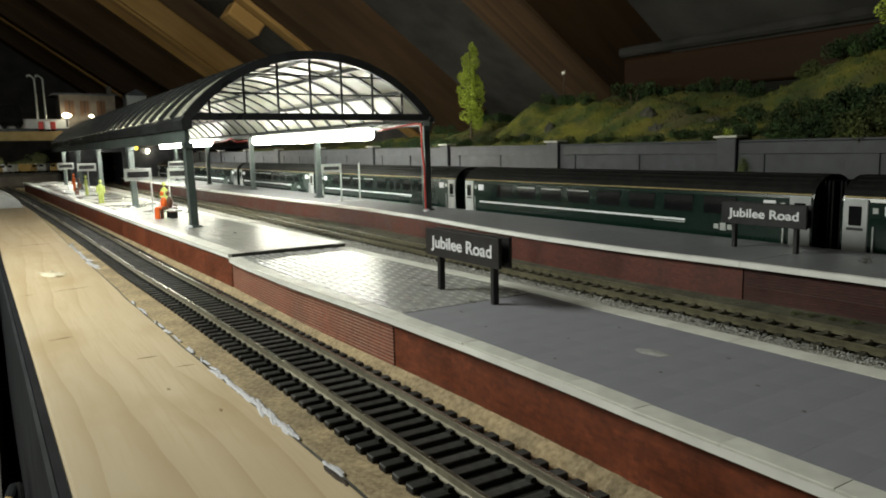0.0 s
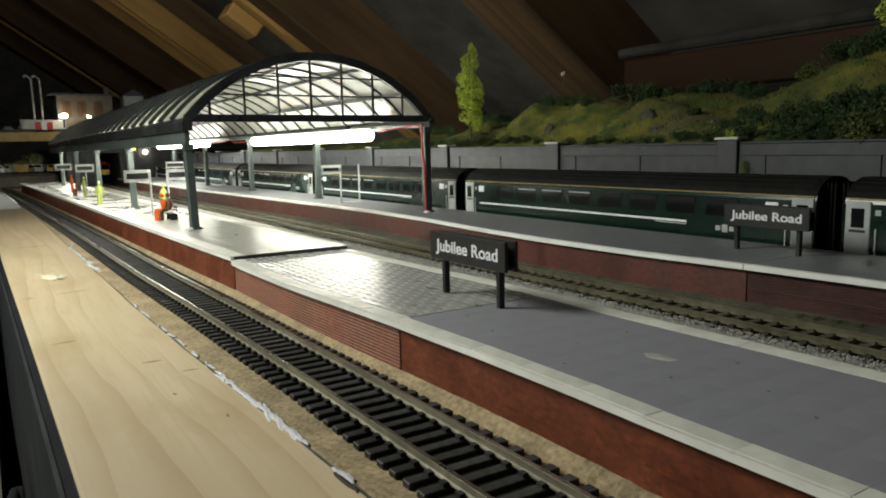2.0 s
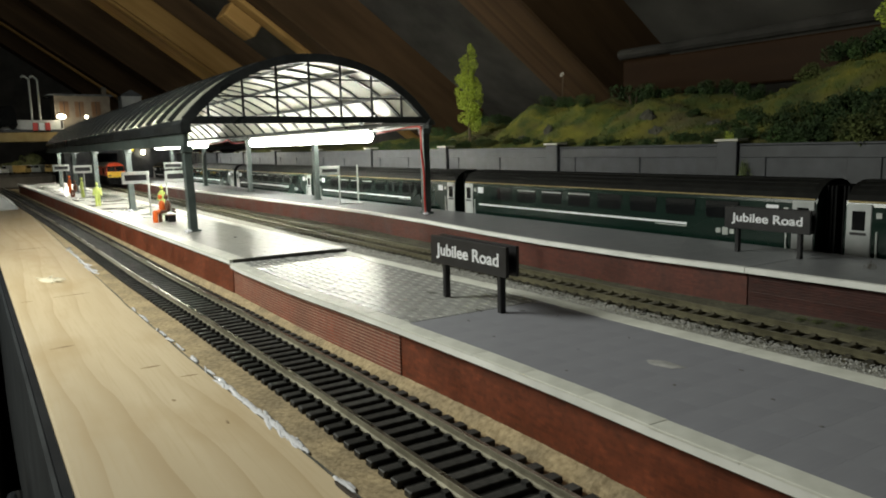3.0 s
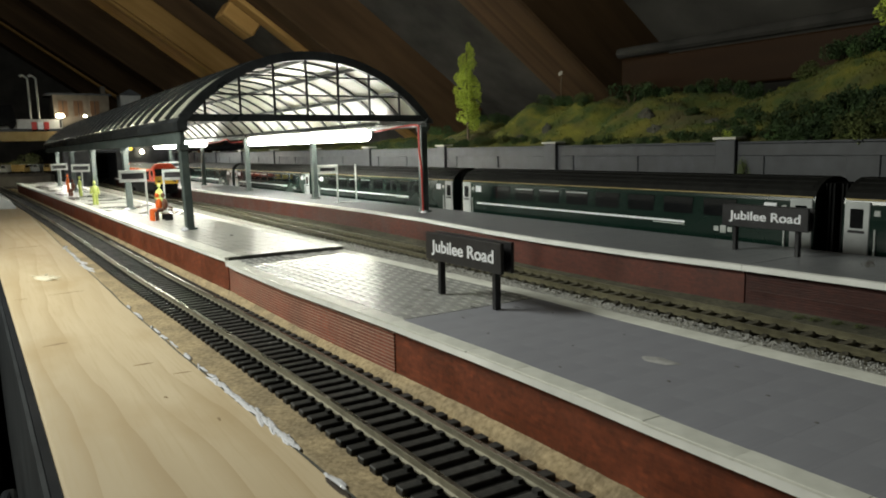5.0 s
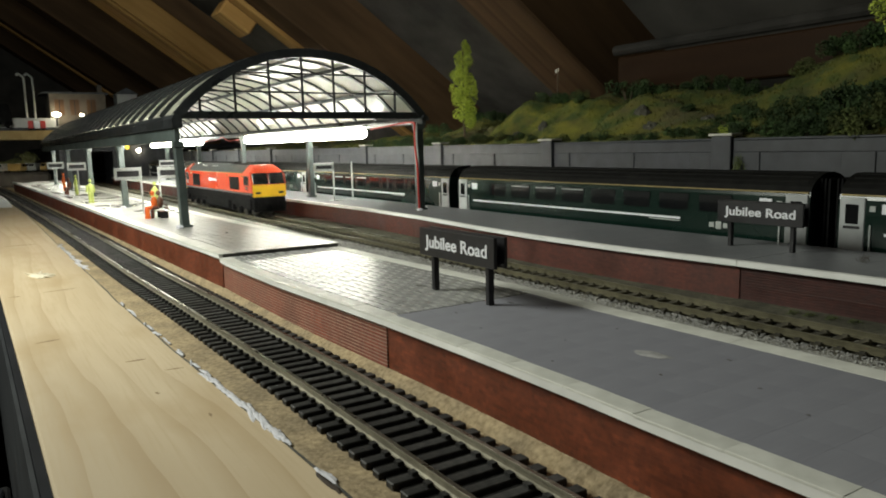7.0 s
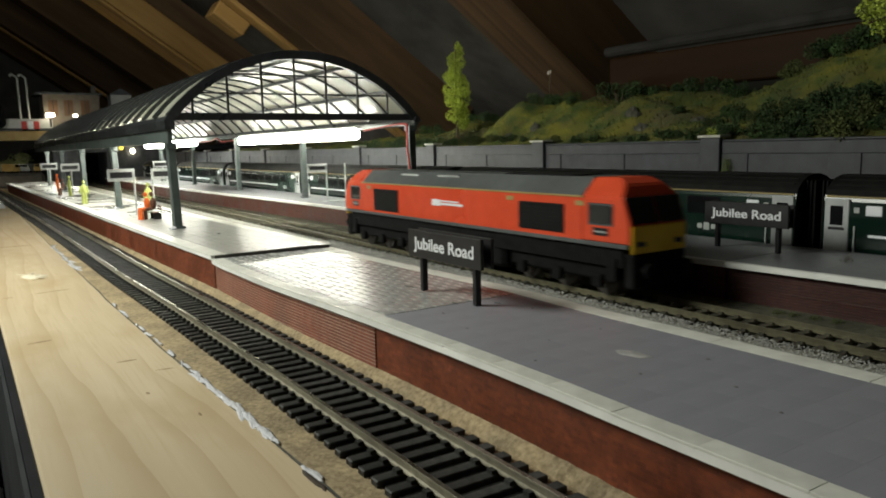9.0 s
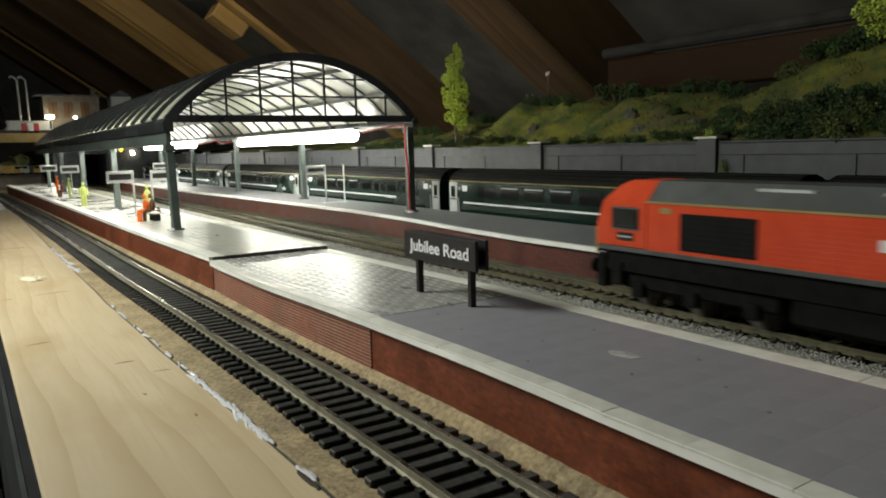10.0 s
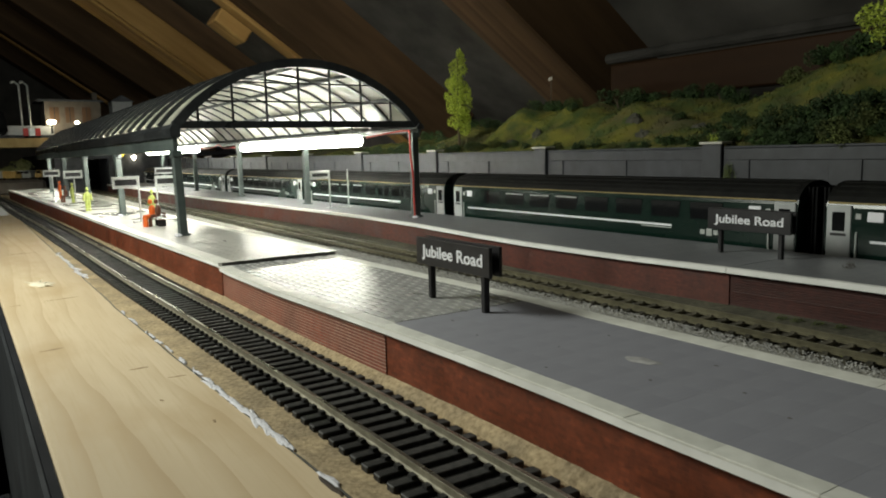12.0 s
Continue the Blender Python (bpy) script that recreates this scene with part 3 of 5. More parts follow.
def ballast_bed():
    bm = bmesh.new()
    along(bm, steps(-2300, 500, 100), lambda x: mid_track(max(x, -1750)), [(-60, BED - 1), (20, BED - 1), (20, BED + 0.9), (11.5, BED + 1.2), (7, BED + 0.25), (-7, BED + 0.25), (-13.2, BED + 0.45), (-16.0, BED + 1.2), (-60, BED + 2.2)])
    structure("ballast_bed", bm, M_BALLAST_BED, "grey ballast shoulder packed round the sleepers", "ballast")
    bm = bmesh.new()
    along(bm, steps(-1000, 290, 260), lambda x: far_edge(x) + 0.8 * noise.noise(Vector((x * 0.11, 2, 2))), [(-9.5, BED), (4, BED), (4, BED + 2.4), (-3, BED + 1.7), (-9.5, BED + 1.0)])
    structure("mossy_verge", bm, M_MOSS, "dark mossy dirt along the foot of the far platform", "verge")
    # Thin black strip that fills the spaces between the near sleepers.
    bm = bmesh.new()
    along(bm, steps(-2300, 310, 120), near_track, [(-14.2, BED), (14.2, BED), (14.2, BED + 0.55), (-14.2, BED + 0.55)])
    structure("sleeper_gap_strip", bm, M_GAP_STRIP, "thin black strip between the near track's sleepers", "track base")


ballast()
ballast_bed()


# ---- platforms ----
def face_profile(z0, z1, courses, groove, back):
    """An upright brick face seen from -y, with a recess between courses."""
    pts = [(back, z0)]
    h = (z1 - z0) / courses
    for i in range(courses):
        a, b = z0 + i * h, z0 + (i + 1) * h
        pts += [(groove, a), (0, a + h * 0.16), (0, b - h * 0.10), (groove, b)]
    pts += [(back, z1)]
    return pts


def platform(name, front, back, x0, x1, z, label, parent_label, m_face, courses, groove, m_top, slab, coping_len=20.0, back_coping=True, drop=None, slabs_as_parts=True, bond=False, gap=0.03, tip=0.05, cope=8.2, m_cope=M_COPING, strips=0, over=1.3):
    t = thing(name, (0, 0, 0), label, "platform", "station platforms", "structure")
    xs = steps(x0, x1, max(4, int((x1 - x0) / 14)))
    dz = drop or (lambda x: 0.0)
    bm = bmesh.new()
    along(bm, xs, lambda x: front(x) + over, face_profile(BED - 0.4, z - 2.35, courses, groove, 6), dz)
    part("brick_face", bm, m_face, t, "red brick facing in courses")
    for i in range(strips):
        h = (z - 2.4 - BED + 0.4) / strips
        a, b = BED - 0.4 + i * h, BED - 0.4 + (i + 0.64) * h
        bm = bmesh.new()
        along(bm, xs, lambda x: front(x) + over - 0.12, [(0.06, a), (0.5, a), (0.5, b), (0.06, b), (0, b - 0.1), (0, a + 0.1)], dz)
        part("brick_course", bm, M_BRICK_MID, t)
    bm = bmesh.new()
    rings = []
    for x in xs:
        yf, yb = front(x) + over + 0.3, back(x) - 1
        rings.append([bm.verts.new(p) for p in ((x, yf, z - 2.1 + dz(x)), (x, yb, z - 2.1 + dz(x)), (x, yb, z - 0.35 + dz(x)), (x, yf, z - 0.35 + dz(x)))] + [bm.verts.new((x, yb, BED - 0.4))])
    for a, b in zip(rings, rings[1:]):
        for i, j in ((0, 1), (2, 3), (3, 0), (1, 4)):
            bm.faces.new((a[i], a[j], b[j], b[i]))
        bm.faces.new((a[1], a[2], b[2], b[1]))
    for r in (rings[0], rings[-1]):
        bm.faces.new(r[:4])
    part("bed", bm, M_JOINT, t)
    # white front lip below the coping
    bm = bmesh.new()
    along(bm, xs, front, [(0.0, z - 2.3), (over + 0.5, z - 2.3), (over + 0.5, z - 0.35), (0.25, z - 0.35), (0.0, z - 0.6)], dz)
    part("edge_lip", bm, M_LIP, t, "white painted platform edge")
    for a, b, o in ((z - 3.6, z - 2.9, over - 0.7),) if not back_coping else ():
        bm = bmesh.new()
        along(bm, xs, lambda x: front(x) + o, [(0, a), (3, a), (3, b), (0, b)], dz)
        part("brick_ledge", bm, m_face, t)
    # coping slabs
    n = max(1, round((x1 - x0) / coping_len))
    L = (x1 - x0) / n
    bm = boxed(-L / 2 + 0.015, L / 2 - 0.015, -0.06, cope, -0.6, 0.0, 0.05)
    me = mesh_of("coping_slab", bm, m_cope)
    for i in range(n):
        x = x0 + (i + 0.5) * L
        a = math.degrees(math.atan2(front(x + 3) - front(x - 3), 6))
        ta = -math.degrees(math.atan2(dz(x + 3) - dz(x - 3), 6))
        piece("coping_slab", me, t, place(x, front(x), z + dz(x) + rng.uniform(-0.05, 0.05), 0, ta, a))
    if back_coping:
        bm = boxed(-L / 2 + 0.02, L / 2 - 0.02, -6.8, 0.1, -0.4, 0.02, 0.04)
        me = mesh_of("coping_slab", bm, M_COPING)
        for i in range(n):
            x = x0 + (i + 0.5) * L
            a = math.degrees(math.atan2(back(x + 3) - back(x - 3), 6))
            piece("coping_slab", me, t, place(x, back(x), z + dz(x) + rng.uniform(-0.05, 0.05), 0, 0, a))
    # paving slabs between the copings
    sx, sy = slab
    inner = 6.9 if back_coping else 0.2
    nx = max(1, round((x1 - x0) / sx))
    sx = (x1 - x0) / nx
    spare_v, spare_f = [], []
    bm = boxed(-0.5 * sx + gap, 0.5 * sx - gap, -0.5, 0.5, -0.4, 0.0)
    me = mesh_of("paving_slab", bm, m_top)
    half_me = mesh_of("paving_slab", boxed(-0.25 * sx + gap, 0.25 * sx - gap, -0.5, 0.5, -0.4, 0.0), m_top) if bond else None
    count = 0
    cells = []
    ny = max(1, round((back(0.5 * (x0 + x1)) - inner - front(0.5 * (x0 + x1)) - cope - 0.2) / sy))
    for j in range(ny):
        shift = bond and j % 2
        for i in range(nx - 1 if shift else nx):
            x = x0 + (i + (1.0 if shift else 0.5)) * sx
            a, b = front(x) + cope + 0.06, back(x) - inner
            w = (b - a) / ny
            cells.append((x, a + (j + 0.5) * w, w))
        for x in (x0 + sx / 4, x1 - sx / 4) if shift else ():
            a, b = front(x) + cope + 0.06, back(x) - inner
            w = (b - a) / ny
            ob = piece("paving_slab", half_me, t, place(x, a + (j + 0.5) * w, z + dz(x)))
            ob.scale = (1, (w - 2 * gap), 1)
    cells.sort(key=lambda c: -c[0] + 0.6 * c[1])
    box_co = [(-0.5 * sx + gap, -1, -0.4), (0.5 * sx - gap, -1, -0.4), (0.5 * sx - gap, 1, -0.4), (-0.5 * sx + gap, 1, -0.4), (-0.5 * sx + gap, -1, 0), (0.5 * sx - gap, -1, 0), (0.5 * sx - gap, 1, 0), (-0.5 * sx + gap, 1, 0)]
    box_fc = [(0, 3, 2, 1), (4, 5, 6, 7), (0, 1, 5, 4), (1, 2, 6, 5), (2, 3, 7, 6), (3, 0, 4, 7)]
    for x, y, w in cells:
        h = z + dz(x) + rng.uniform(-0.1, 0.1) * tip
        tilt = -math.degrees(math.atan2(dz(x + 3) - dz(x - 3), 6)) + rng.uniform(-tip, tip)
        m = place(x, y, h, rng.uniform(-tip, tip), tilt, 0)
        if slabs_as_parts and count < 300:
            ob = piece("paving_slab", me, t, m)
            ob.scale = (1, (w - 2 * gap), 1)
        else:
            k = len(spare_v)
            spare_v += [tuple(m @ (Vector((cx, cy * (w - 2 * gap) / 2, cz)) * MM)) for cx, cy, cz in box_co]
            spare_f += [[k + q for q in f] for f in box_fc]
        count += 1
    if spare_v:
        far = bpy.data.meshes.new("far_slabs")
        far.from_pydata(spare_v, [], spare_f)
        far.materials.append(m_top)
        tagged(piece("far_slabs", far, t, Matrix()), kind="stuff")
    return t


sag = line((-316, -1.2), (-300, -1.6), (-233, -1.0), (-180, -0.3), (-149, 0))
platform("platform_near_end", near_edge, back_edge, -149, 290, 0, "grey slabbed end of the island platform with pale edging", "", M_BRICK, 4, 0.0, M_PAVE_SMOOTH, (10, 10), gap=0.012, tip=0.004, cope=5.1, over=2.0)
platform("platform_middle", near_edge, back_edge, -316, -149.06, 0, "glossy slabbed middle of the island platform above grooved brick", "", M_MORTAR, 1, 0.0, M_PAVE_GLOSS, (7.2, 3.7), bond=True, drop=sag, gap=0.15, tip=0.42, strips=15, cope=6.0, over=1.7)
platform("platform_canopy", near_edge, back_edge, -1600, -316.4, 0.6, "brightly lit grey platform beneath the station canopy", "", M_BRICK, 16, 0.06, M_PAVE_PALE, (8, 6), coping_len=22, tip=0.4, bond=True, gap=0.08)
structure("platform_joint", boxed(-149.3, -148.85, 7, 57.5, -0.5, 0.07), M_JOINT, "dark gap between two sections of the platform", "joint")
coach_side = line((-1900, 233), (300, 233))
platform("platform_far_end", far_edge, coach_side, -146, 290, 0, "grey far platform with a white edge, its brick face darkened for shade", "", M_BRICK_DARK, 15, 0.11, M_PAVE, (12, 11), back_coping=False, cope=3.2, m_cope=M_LIP, slabs_as_parts=True, over=3.0)
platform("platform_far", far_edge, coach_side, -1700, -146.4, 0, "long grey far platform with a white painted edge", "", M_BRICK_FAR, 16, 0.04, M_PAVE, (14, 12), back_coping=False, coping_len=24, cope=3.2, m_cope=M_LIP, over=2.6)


# ---- retaining wall and hillside ----
def retaining_wall():
    t = thing("retaining_wall", (0, 300, 0), "slate-grey panelled retaining wall with pale-capped pilasters", "wall", kind="structure")
    part("wall", boxed(-2000, 320, 0, 6, BED, 50.3, 0.5), M_WALL, t)
    part("coping", boxed(-2000, 320, -0.8, 6.5, 50.3, 51.6, 0.3), M_WALL, t)
    pil = mesh_of("pilaster", boxed(-7.2, 7.2, -3.2, 0, BED, 53, 0.4), M_WALL)
    cap = mesh_of("capstone", boxed(-8.6, 8.6, -4.5, 6.6, 53, 54.6, 0.3), M_CAP)
    wide = mesh_of("panel_stile", boxed(-9, 9, -0.8, 0.1, BED, 43, 0.2), M_WALL)
    rail = mesh_of("panel_rail", boxed(-76, 76, -0.8, 0.1, 43.05, 50.1, 0.2), M_WALL)
    for i in range(-3, 10):
        x = -251 - 167 * i
        piece("pilaster", pil, t, place(x, 0, 0))
        piece("capstone", cap, t, place(x, 0, 0))
        piece("panel_rail", rail, t, place(x + 83.5, 0, 0))
        for s in (16.6, 84, 150.4):
            piece("panel_stile", wide, t, place(x + s, 0, 0))


retaining_wall()
ridge = line((-1500, 58), (-816, 60), (-720, 70), (-638, 77), (-540, 91), (-475, 95), (-393, 91), (-336, 87), (-288, 92), (-246, 102), (-220, 108), (-100, 122), (400, 128))


MOUNDS = ((-520, 360, 16, 34), (-455, 372, 10, 26), (-372, 362, 13, 40), (-300, 372, -7, 18), (-575, 350, -8, 22), (-418, 350, -6, 14))


def hill_z(x, y):
    u = min(1, max(0, (y - 304) / 112))
    s = u * u * (3 - 2 * u) * 0.45 + u * 0.55
    rough = noise.noise(Vector((x / 46, y / 46, 0.3))) * 9 + noise.noise(Vector((x / 15, y / 15, 3))) * 4.2 + noise.noise(Vector((x / 5, y / 5, 9))) * 1.1
    drop = max(0, y - 418) * 0.25
    for mx, my, mh, mr in MOUNDS:
        rough += mh * math.exp(-((x - mx) / mr) ** 2 - ((y - my) / 24) ** 2)
    return 50 + (ridge(x) - 50) * s + rough * min(1, u * 4) - drop


def hillside():
    bm = bmesh.new()
    xs, ys = steps(-1500, 380, 300), steps(306.5, 470, 34)
    grid = [[bm.verts.new((x, y, hill_z(x, y))) for y in ys] for x in xs]
    for a, b in zip(grid, grid[1:]):
        for j in range(len(ys) - 1):
            bm.faces.new((a[j], a[j + 1], b[j + 1], b[j]))
    for f in bm.faces:
        f.smooth = True
    structure("hillside", bm, M_GRASS, "mossy olive-green grassy embankment above the retaining wall", "hillside")
    r = np.random.RandomState(3)
    n = 26000
    x, y = -1000 + 1150 * r.rand(n), 307 + 115 * r.rand(n)
    pts, faces = [], []
    for i in range(n):
        z, a, h = hill_z(x[i], y[i]), r.rand() * 6.28, 0.7 + 1.4 * r.rand()
        dx, dy = math.cos(a) * 0.5, math.sin(a) * 0.5
        lx, ly = (r.rand() - 0.5) * 2, (r.rand() - 0.5) * 2
        k = len(pts)
        pts += [((x[i] - dx) * MM, (y[i] - dy) * MM, (z - 0.3) * MM), ((x[i] + dx) * MM, (y[i] + dy) * MM, (z - 0.3) * MM), ((x[i] + lx) * MM, (y[i] + ly) * MM, (z + h) * MM)]
        faces.append((k, k + 1, k + 2))
    me = bpy.data.meshes.new("grass_tufts")
    me.from_pydata(pts, [], faces)
    me.materials.append(M_TUFT)
    tagged(new("grass_tufts", me), "short olive and straw-coloured model grass fibres", "grass", kind="stuff")


hillside()


def rock(x, y, w, h, seed):
    bm = bmesh.new()
    bmesh.ops.create_icosphere(bm, subdivisions=3, radius=1)
    for v in bm.verts:
        k = 1 + 0.5 * noise.noise(v.co * 1.5 + Vector((seed, 0, 0))) + 0.2 * noise.noise(v.co * 4 + Vector((0, seed, 0)))
        v.co = Vector((v.co.x * w * k, v.co.y * 4 * k, v.co.z * h * k))
    ob = part("rock_outcrop", bm, M_ROCK)
    ob.matrix_basis = place(x, y, hill_z(x, y) - h * 0.45)
    tagged(ob, "dark weathered rock face showing through the grass", "rock", "embankment rocks")


M_ROCK = mat("weathered_rock", (0.030, 0.032, 0.022), (0.075, 0.070, 0.052), 90, 0.9, bump=0.8, bscale=300, stain=0.5)
for k, (x, y, w, h) in enumerate(((-470, 340, 5, 9), (-366, 352, 7, 6), (-350, 345, 7, 6), (-620, 332, 9, 8), (-500, 332, 6, 5), (-300, 348, 6, 4))):
    rock(x, y, w, h, 3.7 * k)


def leaf_cloud(name, blobs, n, size, material, seed):
    """A crown of many small bent leaves scattered over uneven clumps; blobs are (x, y, z, rx, ry, rz)."""
    r = np.random.RandomState(seed)
    w = np.array([b[3] * b[5] for b in blobs])
    pick = r.choice(len(blobs), n, p=w / w.sum())
    pts, faces = [], []
    for k in pick:
        bx, by, bz, rx, ry, rz = blobs[k]
        d = r.normal(size=3)
        d /= np.linalg.norm(d)
        q = (0.55 + 0.5 * r.rand() ** 0.6)
        c = np.array((bx + d[0] * rx * q, by + d[1] * ry * q, bz + d[2] * rz * q))
        a, b = r.normal(size=3), r.normal(size=3)
        a *= size * (0.6 + 0.8 * r.rand()) / np.linalg.norm(a)
        b *= size * (0.5 + 0.6 * r.rand()) / np.linalg.norm(b)
        i = len(pts)
        pts += [tuple((c - a) * MM), tuple((c + b) * MM), tuple((c + a) * MM), tuple((c - b * 0.6 + d * size * 0.5) * MM)]
        faces += [(i, i + 1, i + 2), (i, i + 2, i + 3)]
    me = bpy.data.meshes.new(name)
    me.from_pydata(pts, [], faces)
    me.materials.append(material)
    return me


def bush_mesh(seed, material=M_BUSH, n=1700):
    r = random.Random(seed)
    blobs = [(r.uniform(-7, 7), r.uniform(-5, 5), r.uniform(1, 7), r.uniform(3, 6), r.uniform(3, 5), r.uniform(2.5, 5)) for _ in range(8)]
    return leaf_cloud("foliage", blobs, n, 0.62, material, seed)


def bushes():
    kinds = [bush_mesh(s) for s in range(20, 25)]
    olive = mat("olive_foliage", (0.045, 0.065, 0.012), (0.11, 0.13, 0.03), 160, 0.9, bump=0.4, stain=0.5)
    kinds2 = [bush_mesh(s, olive) for s in range(30, 33)]
    stem = bmesh.new()
    for k in range(4):
        rod(stem, (0, 0, -3), (3 * math.cos(k * 1.6), 3 * math.sin(k * 1.6), 5), 0.5, 5, 0.2)
    stem = mesh_of("stem", stem, M_TRUNK)
    spots = []
    r = random.Random(11)
    for i in range(17):                    # thicket hugging the wall
        spots.append((-760 + i * 17 + r.uniform(-5, 5), 312 + r.uniform(0, 8), r.uniform(0.75, 1.15), 0))
    for i in range(24):
        spots.append((-455 + i * 15 + r.uniform(-5, 5), 311 + r.uniform(0, 6), r.uniform(0.45, 0.8), 0))
    for x, y, s in ((-552, 404, 1.9), (-535, 406, 1.6), (-515, 408, 1.4), (-435, 410, 2.0), (-415, 416, 1.3), (-395, 415, 1.0), (-372, 416, 1.0), (-350, 416, 1.3), (-330, 416, 1.2), (-310, 416, 1.1), (-262, 412, 1.3), (-245, 414, 1.5), (-228, 410, 1.4), (-210, 412, 1.6), (-640, 414, 1.3), (-660, 410, 1.1), (-455, 372, 0.8), (-452, 365, 0.7), (-283, 355, 0.8), (-320, 352, 0.6), (-600, 400, 1.2), (-575, 404, 1.2), (-700, 380, 1.2), (-730, 390, 1.3)):
        spots.append((x, y, s, 0))
    for i in range(34):                    # the overgrown end of the bank
        x = r.uniform(-235, -40)
        spots.append((x, r.uniform(312, 400), r.uniform(0.9, 1.5), 0))
    for i in range(26):
        spots.append((r.uniform(-225, -110), r.uniform(309, 350), r.uniform(1.0, 1.5), 0))
    for i in range(10):
        spots.append((r.uniform(-275, -200), r.uniform(310, 335), r.uniform(0.8, 1.1), 0))
    for i, (x, y, s, _) in enumerate(spots):
        t = thing("bush", (x, y, hill_z(x, y) - 1), "dark green clump-foliage bush on the embankment", "bush", "embankment bushes")
        t.matrix_basis = place(x, y, hill_z(x, y) - 1, 0, 0, r.uniform(0, 360)) @ Matrix.Scale(s, 4)
        piece("foliage", r.choice(kinds if r.random() < 0.7 else kinds2), t, Matrix())
        piece("stem", stem, t, Matrix())


bushes()


def poplar(x, y, z, h, seed, label, lean=0.0, wide=1.0):
    t = thing("poplar_tree", (x, y, z), label, "tree", "lime-green trees")
    bm = bmesh.new()
    rod(bm, (0, 0, -6), (lean * 0.5, 0, h * 0.5), 1.6, 8, 1.0)
    rod(bm, (lean * 0.5, 0, h * 0.5), (lean, 0, h * 0.96), 1.0, 6, 0.3)
    r = random.Random(seed)
    blobs = []
    for i in range(30):
        u = 0.14 + 0.84 * i / 29
        w = wide * (4 + 9.5 * math.sin(min(1, (1 - u) * 1.35 + 0.10) * 2.0) * (0.75 + 0.4 * r.random()))
        a = r.uniform(0, 6.28)
        off = w * 0.55
        c = (lean * u + math.cos(a) * off, math.sin(a) * off, h * u)
        rod(bm, (lean * u * 0.9, 0, h * u * 0.92), c, 0.5, 5, 0.15)
        blobs.append((*c, w * 0.55, w * 0.55, h * 0.05 + 1.5))
    part("trunk", bm, M_TRUNK, t)
    piece("crown", leaf_cloud("crown", blobs, 7000, 1.0, M_LEAF, seed), t, Matrix())
    return t


poplar(-598, 340, 62, 93, 4, "slim lime-green model poplar on the embankment", -1)
poplar(-176, 372, 105, 84, 9, "bushy lime-green model tree at the bank's end", 0, 1.9)

# ---- station canopy ----
CX0, BAY, NBAY = -470.0, 40.0, 28
CYC, CR, CZC, CHALF = 115.0, 125.0, -3.0, 97.0
AMAX = math.asin(CHALF / CR)


def arc(r, n=20):
    return [(CYC + r * math.sin(a), CZC + r * math.cos(a)) for a in steps(-AMAX, AMAX, n)]


def arch_bar(bm, r0, r1, x0, x1, n=20):
    o, i = arc(r1, n), arc(r0, n)
    prism_pts = o + i[::-1]
    a = [bm.verts.new((x0, y, z)) for y, z in prism_pts]
    b = [bm.verts.new((x1, y, z)) for y, z in prism_pts]
    m = len(o)
    for k in range(2 * m):
        bm.faces.new((a[k], a[(k + 1) % (2 * m)], b[(k + 1) % (2 * m)], b[k]))
    for k in range(m - 1):
        bm.faces.new((a[k], a[k + 1], a[2 * m - 2 - k], a[2 * m - 1 - k]))
        bm.faces.new((b[k], b[k + 1], b[2 * m - 2 - k], b[2 * m - 1 - k]))
    return bm


LEAN = (-5.0, -7.0, -5.5, -4.0, -3.0)      # the near row of posts has tipped along the platform


